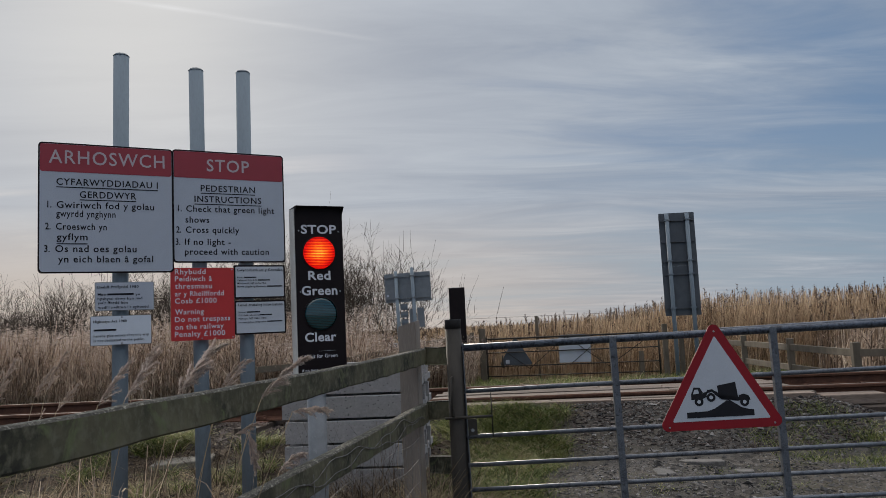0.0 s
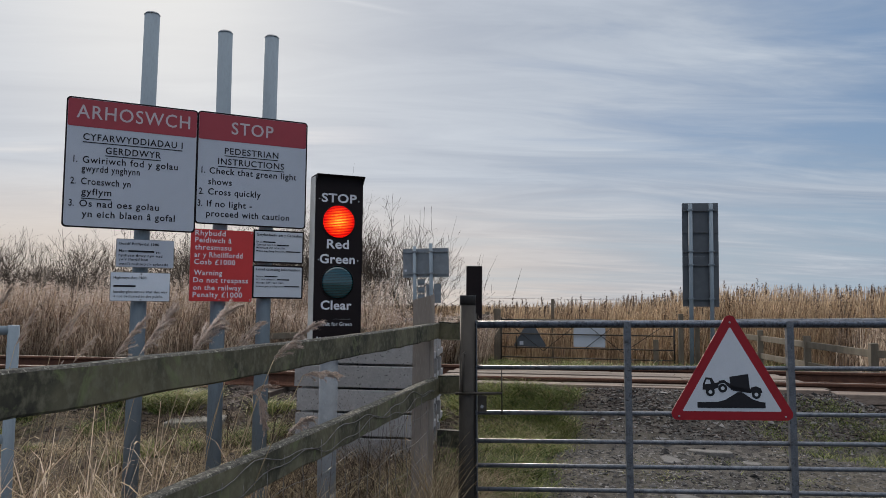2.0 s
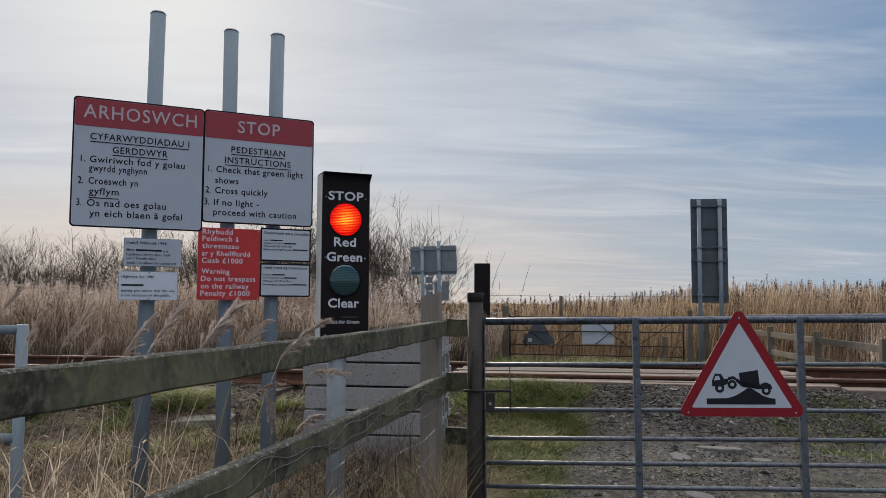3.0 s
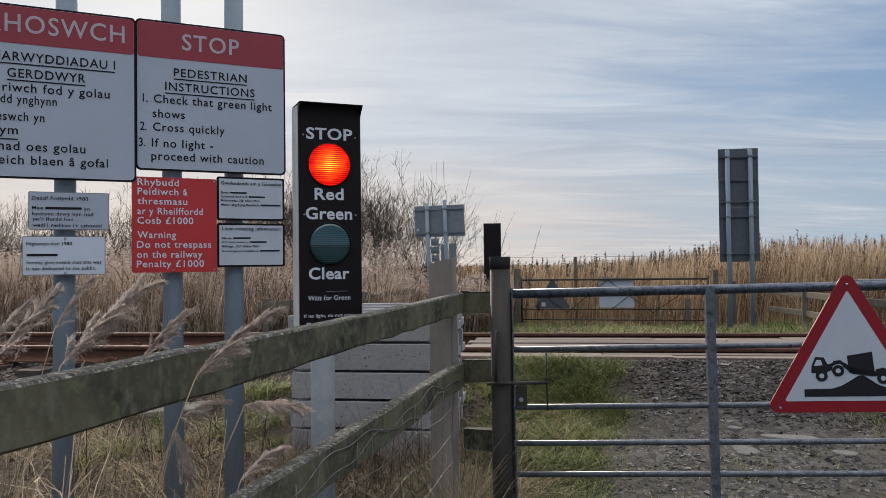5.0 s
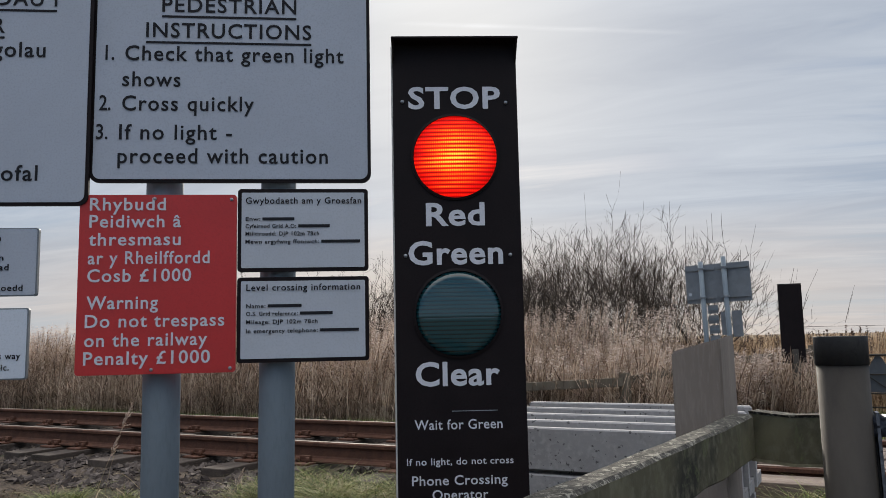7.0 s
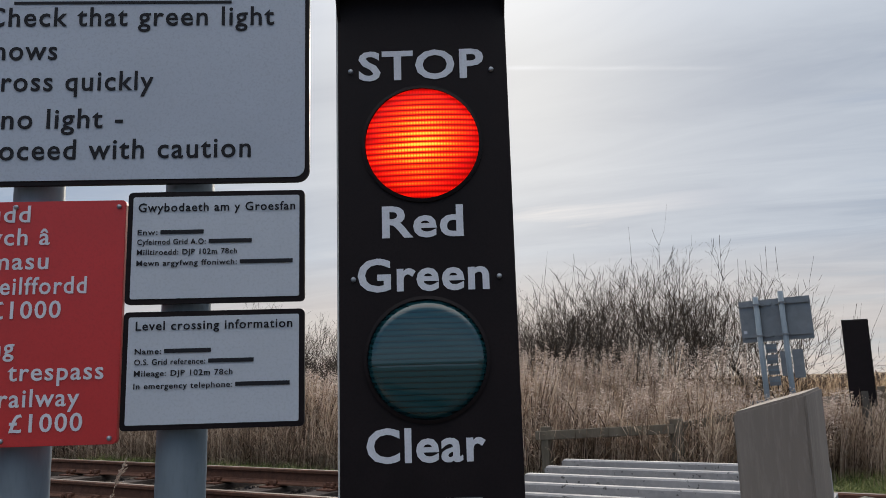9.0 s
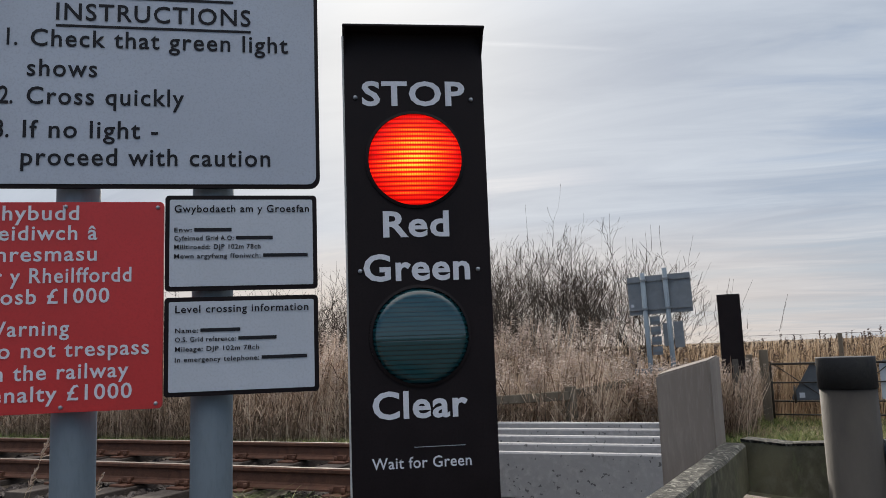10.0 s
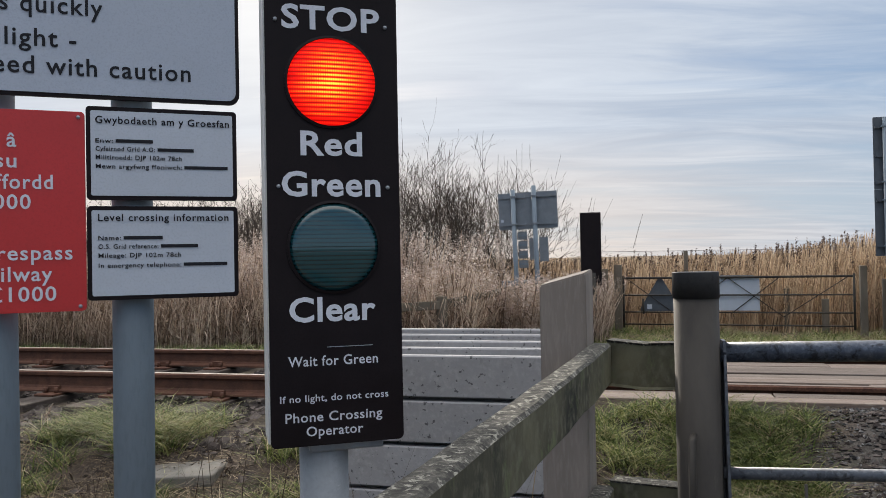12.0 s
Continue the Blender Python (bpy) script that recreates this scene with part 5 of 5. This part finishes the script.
stones("ballast", "dark rusty stone ballast round the sleepers", 11000, -11, 0.4, 6.0, 11.0, 0.036, M_STONE, lambda x, y: 7.35 < dist(x, y) < 10.8 and along(x, y) < 0.25 and between(x, y))
stones("ballast", "dark rusty stone ballast beyond the crossing deck", 2500, 3.6, 9.5, 8.2, 13.0, 0.027, M_STONE, lambda x, y: 7.8 < dist(x, y) < 10.8 and along(x, y) > 4.15)
stones("gravel", "broken grey stones on the track", 16000, 0.2, 4.4, 5.0, 8.6, 0.011, M_GRAVEL, lambda x, y: dist(x, y) < 8.06 and x > 0.22 + 0.2 * noise.noise((y * 1.6, 0, 0)))
stones("gravel", "dark broken stone along the foot of the deck", 8000, -1.4, 5.0, 6.6, 8.9, 0.016, M_STONE, lambda x, y: 7.0 + 0.3 * noise.noise((x, y, 0)) < dist(x, y) < 8.06 and along(x, y) > 0.2)
stones("gravel", "fist-sized grey stones on the track", 700, 0.4, 4.4, 5.1, 8.6, 0.024, M_GRAVEL, lambda x, y: dist(x, y) < 8.06 and (dist(x, y) > 7.0 or RNG.uniform() < 0.35))
stones("gravel", "scattered stones in the grass beside the railway", 500, -6, -0.8, 4.5, 8.0, 0.03, M_STONE, lambda x, y: 5.6 < dist(x, y) < 7.8 and not in_stack(x, y))


def flat_stone(x, y, r, seed):
    rnd = random.Random(seed)
    e = thing("flat_stone", "flat pale grey stone set in the track", "stone", pose(x, y, land(x, y) - 0.004, rnd.uniform(-6, 6), rnd.uniform(-6, 6), rnd.uniform(0, 360)), "flat stones in the track")
    pts = [(r * rnd.uniform(0.7, 1.2) * math.cos(k * 0.7), r * rnd.uniform(0.45, 0.8) * math.sin(k * 0.7)) for k in range(9)]
    bm = plate(pts, -0.02, 0.02)
    bmesh.ops.rotate(bm, verts=bm.verts, matrix=Matrix.Rotation(radians(90), 3, "X"))
    bmesh.ops.bevel(bm, geom=bm.edges[:], offset=0.006, segments=1, affect="EDGES")
    part("stone", bm, M_FLAT, e)


for k, (x, y, r) in enumerate(((1.45, 7.15, 0.20), (1.15, 6.75, 0.13), (1.3, 5.9, 0.12), (1.75, 6.9, 0.09), (2.3, 5.7, 0.15), (0.75, 5.6, 0.09), (2.8, 6.4, 0.1), (1.1, 7.3, 0.08), (3.2, 5.5, 0.13))):
    flat_stone(x, y, r, k)


def reed_bed(name, label, n, place, height, plume, width, dark=0.0, leaves=3, shortest=0.55, straw=None):
    """Standing dead reeds: bent stems with hanging leaves, and feathery heads on some of them."""
    st, pl = Sheaf(), Sheaf()
    xy = np.array([place() for _ in range(n)])
    z = lands(xy[:, 0], xy[:, 1])
    h = np.array([height(x, y) for x, y in xy]) * RNG.uniform(shortest, 1.08, n)
    lean = RNG.normal(0, 0.10, (n, 2)) + np.array([0.07, -0.03])
    base = np.column_stack([xy, z])
    top = base + np.column_stack([lean * h[:, None], h])
    bend = np.column_stack([RNG.normal(0.05, 0.05, (n, 2)) * h[:, None], -0.03 * h])
    st.strips(base, top, width, bend, 3, 0.5)
    for k in range(leaves):
        t = RNG.uniform(0.15, 0.85, n)[:, None]
        p = base + (top - base) * t + bend * t * t
        az = RNG.uniform(0, 2 * math.pi, n)
        ln = RNG.uniform(0.2, 0.5, n)
        d = np.column_stack([np.cos(az) * ln * 0.34, np.sin(az) * ln * 0.34, ln * RNG.uniform(0.4, 1.0, n)])
        st.strips(p, p + d, width * 1.3, np.column_stack([np.cos(az) * 0.07, np.sin(az) * 0.07, -ln * 0.4]), 2)
    tagged(new(name, st.mesh(name, straw or M_REED)), label, "reeds", kind="stuff")
    pick = RNG.uniform(0, 1, n) < plume
    m = int(pick.sum())
    if m:
        ends, b = (top + bend)[pick], width
        per = 24
        k = np.tile(np.linspace(0, 1, per), m)
        e = np.repeat(ends, per, 0)
        size = np.repeat(RNG.uniform(0.18, 0.34, m), per)
        az = np.repeat(RNG.normal(0.2, 0.6, m), per) + RNG.normal(0, 0.9, m * per)
        p = e + np.column_stack([np.zeros(m * per), np.zeros(m * per), (k - 0.65) * size])
        out = size * (0.10 + 0.15 * np.sin(0.3 + k * 2.7)) * (0.6 if dark else 1.0)
        q = p + np.column_stack([np.cos(az) * out, np.sin(az) * out, out * (RNG.uniform(0.4, 1.6, m * per) if dark else RNG.uniform(0.0, 0.8, m * per))])
        pl.strips(p, q, b * (2.2 if dark else 2.3), np.column_stack([np.cos(az) * 0.03, np.sin(az) * 0.03, -0.5 * out]), 2)
        tagged(new("reed_heads", pl.mesh("reed_heads", M_DARKPLUME if dark else M_PLUME)), "feathery brown seed heads above the reeds", "reed heads", kind="stuff")


def spot(u0, u1, d0, d1):
    def f():
        u, d = RNG.uniform(u0, u1), d0 + (d1 - d0) * RNG.uniform(0, 1) ** 1.5
        p = U * u + N * d
        return p.x, p.y
    return f


def field(x0, x1, y0, y1):
    def f():
        return RNG.uniform(x0, x1), y0 + (y1 - y0) * RNG.uniform(0, 1) ** 1.4
    return f


def low_high(x, y):
    return 1.26 + 0.085 * max(-1.0, min(5.0, x + 3.0)) + 0.10 * noise.noise((x * 0.4, y * 0.4, 1))


reed_bed("reed_bed", "thick bed of dead straw-brown reeds behind the railway", 7500, spot(-17, -1.3, 12.3, 15.8), lambda x, y: (1.45 if along(x, y) < -3.2 else 1.15) + 0.2 * noise.noise((x * 0.5, y * 0.5, 0)), 0.34, 0.015)
reed_bed("reed_bed", "low leaning dead reeds at the edge of the bed", 6000, spot(-17, -1.2, 12.0, 13.2), lambda x, y: 0.85 + 0.2 * noise.noise((x * 0.8, y * 0.8, 0)), 0.0, 0.012)
reed_bed("reed_bed", "wide field of pale brown dead reeds beyond the far gate", 20000, field(-9, 12, 18.0, 26), low_high, 0.07, 0.015, 1.0, 2, 0.72, M_FIELD)
reed_bed("reed_bed", "dead reeds beside the low timber rails", 3500, field(3.9, 11, 12.6, 18.2), lambda x, y: 1.05 + 0.2 * noise.noise((x * 0.8, y * 0.8, 0)), 0.06, 0.015, 1.0, 2)
reed_bed("reed_bed", "tall reeds with dark seed heads standing above the field", 150, field(-3, 12, 18.3, 24), lambda x, y: low_high(x, y) * 1.06, 1.0, 0.013, 1.0, 0)
reed_bed("reed_bed", "tall pale plumed reeds in front of the bare bushes", 1500, field(-12, -4.6, 13.9, 16.9), lambda x, y: 1.74 + 0.2 * noise.noise((x * 0.7, y * 0.7, 0)), 0.5, 0.015)
reed_bed("reed_bed", "tall brown plumed reeds before the low bushes", 1000, field(-18, -9, 12.6, 15.6), lambda x, y: 1.38 + 0.25 * noise.noise((x * 0.7, y * 0.7, 4)), 0.6, 0.014)
reed_bed("reed_bed", "distant field of dead reeds up to the skyline", 9000, field(-32, 42, 25, 75), lambda x, y: low_high(x, y) + 0.004 * (y - 25), 0.12, 0.05, 1.0, 1, 0.7, M_FIELD)
reed_bed("reed_bed", "dead reeds beside the far stop light", 900, field(-3.6, -2.8, 12.4, 17.2), lambda x, y: 1.0, 0.3, 0.015)
reed_bed("reed_bed", "dead grass and reeds at the foot of the far stop light", 170, field(-2.95, -2.4, 14.2, 14.9), lambda x, y: 1.0, 0.0, 0.010)
reed_bed("reed_bed", "dead reeds round the twin-pole sign", 700, field(-6.0, -2.8, 14.0, 18.3), lambda x, y: 0.95, 0.25, 0.013)
reed_bed("reed_bed", "dead reeds among the poles behind the fence", 260, lambda: (RNG.uniform(-3.4, -0.5), RNG.uniform(1.6, 3.6)), lambda x, y: 0.85, 0.0, 0.006)


def tall_reed(tip, foot, size, side, seed):
    """One reed close to the camera, with a nodding head of many fine hairs."""
    e = thing("reed", "single dead reed with a nodding feathery pale brown head", "reed", None, "reeds by the fence")
    rnd = np.random.default_rng(seed)
    tip, foot = Vector(tip), Vector((*foot, land(*foot)))
    pts = []
    for k in range(13):
        t = k / 12
        p = foot.lerp(tip, t)
        p += Vector((side[0], side[1], 0.25)) * (-0.10 * math.sin(t * math.pi))
        pts.append(p)
    part("stem", tube(pts, 0.0024, 6, r1=0.0012), M_REED_PLAIN, e)
    s = Sheaf()
    axis_end = tip + Vector((side[0] * size, side[1] * size, -size * side[2]))
    a, b = np.array(tip), np.array(axis_end)
    ax = (b - a) / size
    for q in np.linspace(0.0, 0.95, 26):
        c = a + (b - a) * q + np.array((0, 0, 0.06 * size * math.sin(q * 3.1)))
        ln = size * (0.46 - 0.28 * q) * rnd.uniform(0.7, 1.2)
        dr = ax * 0.9 + rnd.normal(0, 0.21, 3)
        n = 300
        k = rnd.uniform(0, 1, n)
        base = c + dr * ln * k[:, None] + np.column_stack([np.zeros((n, 2)), -0.22 * ln * k * k])
        s.strips(base, base + (ax * 0.7 + rnd.normal(0, 0.26, (n, 3))) * (size * 0.065), 0.0010 * size / 0.16, np.column_stack([np.zeros((n, 2)), np.full(n, -0.02 * size)]), 2, 0.4)
    hd = new("plume", s.mesh("plume", M_PLUME))
    hd.parent = e
    l = Sheaf()
    for t, ln in ((0.35, 0.30), (0.6, 0.24)):
        p = np.array(foot.lerp(tip, t))
        az = rnd.uniform(0, 6.28)
        l.strips([p], [p + np.array((math.cos(az) * ln * 0.5, math.sin(az) * ln * 0.5, ln * 0.4))], 0.009, [np.array((math.cos(az) * 0.1, math.sin(az) * 0.1, -0.28))], 5)
    lf = new("leaf", l.mesh("leaf", M_DRY))
    lf.parent = e


M_REED_PLAIN = mat("reed_stem", (0.36, 0.27, 0.16), 0.7, 0, (0.26, 0.19, 0.12), 20, 200, 0)
for k, (tip, foot, size, side) in enumerate((
        ((-0.004, 2.653, 1.049), (-0.16, 2.45), 0.215, (0.41, 0.71, -0.575)), ((-0.311, 2.63, 1.069), (-0.42, 2.42), 0.33, (-0.085, 0.888, -0.453)), ((-0.57, 2.69, 1.05), (-0.66, 2.52), 0.22, (0.05, 0.75, -0.66)),
        ((-0.068, 2.672, 0.945), (-0.20, 2.45), 0.15, (-0.09, 0.485, 0.87)), ((0.115, 2.641, 1.006), (-0.14, 2.50), 0.15, (0.946, -0.30, -0.06)), ((-0.14, 3.015, 0.749), (-0.30, 2.90), 0.22, (-0.06, 0.98, -0.10)),
        ((-0.20, 2.72, 1.06), (-0.30, 2.60), 0.15, (0.35, 0.60, -0.70)), ((-0.445, 3.1, 1.05), (-0.5, 3.0), 0.14, (0.68, 0.1, -0.72)), ((-1.245, 3.1, 0.975), (-1.30, 3.0), 0.14, (0.68, 0.1, -0.72)),
        ((-0.82, 2.85, 1.02), (-0.9, 2.7), 0.22, (0.10, 0.70, -0.68)), ((-1.0, 3.3, 1.08), (-1.1, 3.2), 0.2, (0.2, 0.6, -0.75)), ((-1.65, 3.0, 1.12), (-1.75, 2.9), 0.2, (0.3, 0.4, -0.85)),
        ((-4.57, 6.00, 0.77), (-4.69, 5.95), 0.17, (0.35, 0.2, -0.9)), ((-4.32, 6.20, 0.55), (-4.44, 6.15), 0.14, (0.35, 0.2, -0.9)), ((-4.71, 6.00, 0.58), (-4.83, 5.95), 0.15, (0.35, 0.2, -0.9)), ((-3.88, 6.40, 0.41), (-4.00, 6.35), 0.12, (0.35, 0.2, -0.9)),
        ((-1.30, 3.1, 1.06), (-1.40, 3.05), 0.18, (0.35, 0.25, -0.9)), ((-1.52, 3.05, 1.04), (-1.6, 3.0), 0.17, (0.35, 0.25, -0.9)), ((-0.42, 3.15, 0.86), (-0.5, 3.2), 0.14, (0.7, 0.4, -0.3)),
        ((-0.52, 5.55, 0.90), (-0.62, 5.6), 0.13, (0.30, 0.15, -0.94)), ((-1.05, 2.9, 0.86), (-1.1, 2.8), 0.16, (0.5, 0.3, -0.7)), ((-1.75, 3.5, 1.0), (-1.8, 3.4), 0.18, (0.4, 0.3, -0.8)))):
    tall_reed(tip, foot, size, side, k + 40)


def bush(name_label, m, height, spread, seed, stems=16, depth=6, shoots=0):
    """A leafless bush: crooked stems that fan out from the foot and fork again and again into fine twigs, with long upright shoots."""
    rnd = random.Random(seed)
    e = thing("bare_bush", name_label, "bush", m, "bare bushes behind the reeds")
    a, b, w = [], [], []
    limbs = bmesh.new()
    ends = []

    def grow(p, d, ln, left, r):
        mid = p + d * ln * 0.5 + Vector((rnd.gauss(0, 0.05), rnd.gauss(0, 0.05), rnd.gauss(0, 0.03))) * ln
        q = p + d * ln + Vector((rnd.gauss(0, 0.07), rnd.gauss(0, 0.07), 0)) * ln
        if left >= depth - 1:
            tube([p, mid, q], r, 5, limbs, r * 0.75)
        else:
            a.extend((p, mid))
            b.extend((mid, q))
            w.extend((r * 2, r * 1.7))
        if not left:
            ends.append((q, d))
            return
        for k in range(3 if rnd.random() < 0.55 else 2):
            turn = Vector((rnd.gauss(0, 0.58), rnd.gauss(0, 0.58), rnd.gauss(0.06, 0.34)))
            grow(q if k else mid.lerp(q, rnd.uniform(0.3, 1.0)), (d + turn).normalized(), ln * rnd.uniform(0.66, 0.92), left - 1, max(0.0042, r * 0.70))

    for i in range(stems):
        az, out = rnd.uniform(0, 6.28), math.sqrt(rnd.random())
        foot = Vector((math.cos(az), math.sin(az), 0)) * spread * 0.28 * out - Vector((0, 0, 0.1))
        d = Vector((math.cos(az) * out * spread / height * 1.05, math.sin(az) * out * spread / height * 1.05, 1.0)).normalized()
        grow(foot, d, height * rnd.uniform(0.20, 0.265), depth, 0.022)
    for k in range(shoots):
        q, d = rnd.choice(ends)
        up = Vector((d.x * 0.25 + rnd.gauss(0.05, 0.08), d.y * 0.2 + rnd.gauss(0, 0.08), 1.0)).normalized()
        ln = rnd.uniform(0.4, 1.0)
        a.extend((q, q + up * ln * 0.5))
        b.extend((q + up * ln * 0.5, q + up * ln + Vector((rnd.gauss(0.03, 0.03), 0, 0))))
        w.extend((0.0085, 0.007))
    tagged(part("stem_clump", limbs, M_TWIG, e), kind="stuff")
    sh = Sheaf().strips(np.array([tuple(v) for v in a]), np.array([tuple(v) for v in b]), np.array(w), None, 1, 0.85)
    tw = new("twig_mass", sh.mesh("twig_mass", M_TWIG))
    tw.parent = e
    tagged(tw, kind="stuff")
    return e


bush("bare leafless bush with a rounded crown of fine twigs", pose(-7.2, 17.7, 0), 4.0, 2.1, 1, 24, 6, 60)
bush("sparse bare bush with long upright shoots behind the signs", pose(-5.1, 17.9, 0), 3.5, 1.9, 5, 11, 6, 120)
two = bush("low bare leafless bush with a ragged top behind the reeds", pose(-13.3, 16.6, 0), 3.35, 1.9, 2, 22, 6, 60)
for x, y, rz, k in ((-9.5, 17.4, 60, 1.05), (-11.3, 17.0, 140, 0.98), (-15.3, 16.0, 200, 1.06), (-17.4, 15.2, 250, 0.95), (-10.4, 19.6, 20, 1.2)):
    copy_thing(two, pose(x, y, 0, 0, 0, rz) @ Matrix.Scale(k, 4))
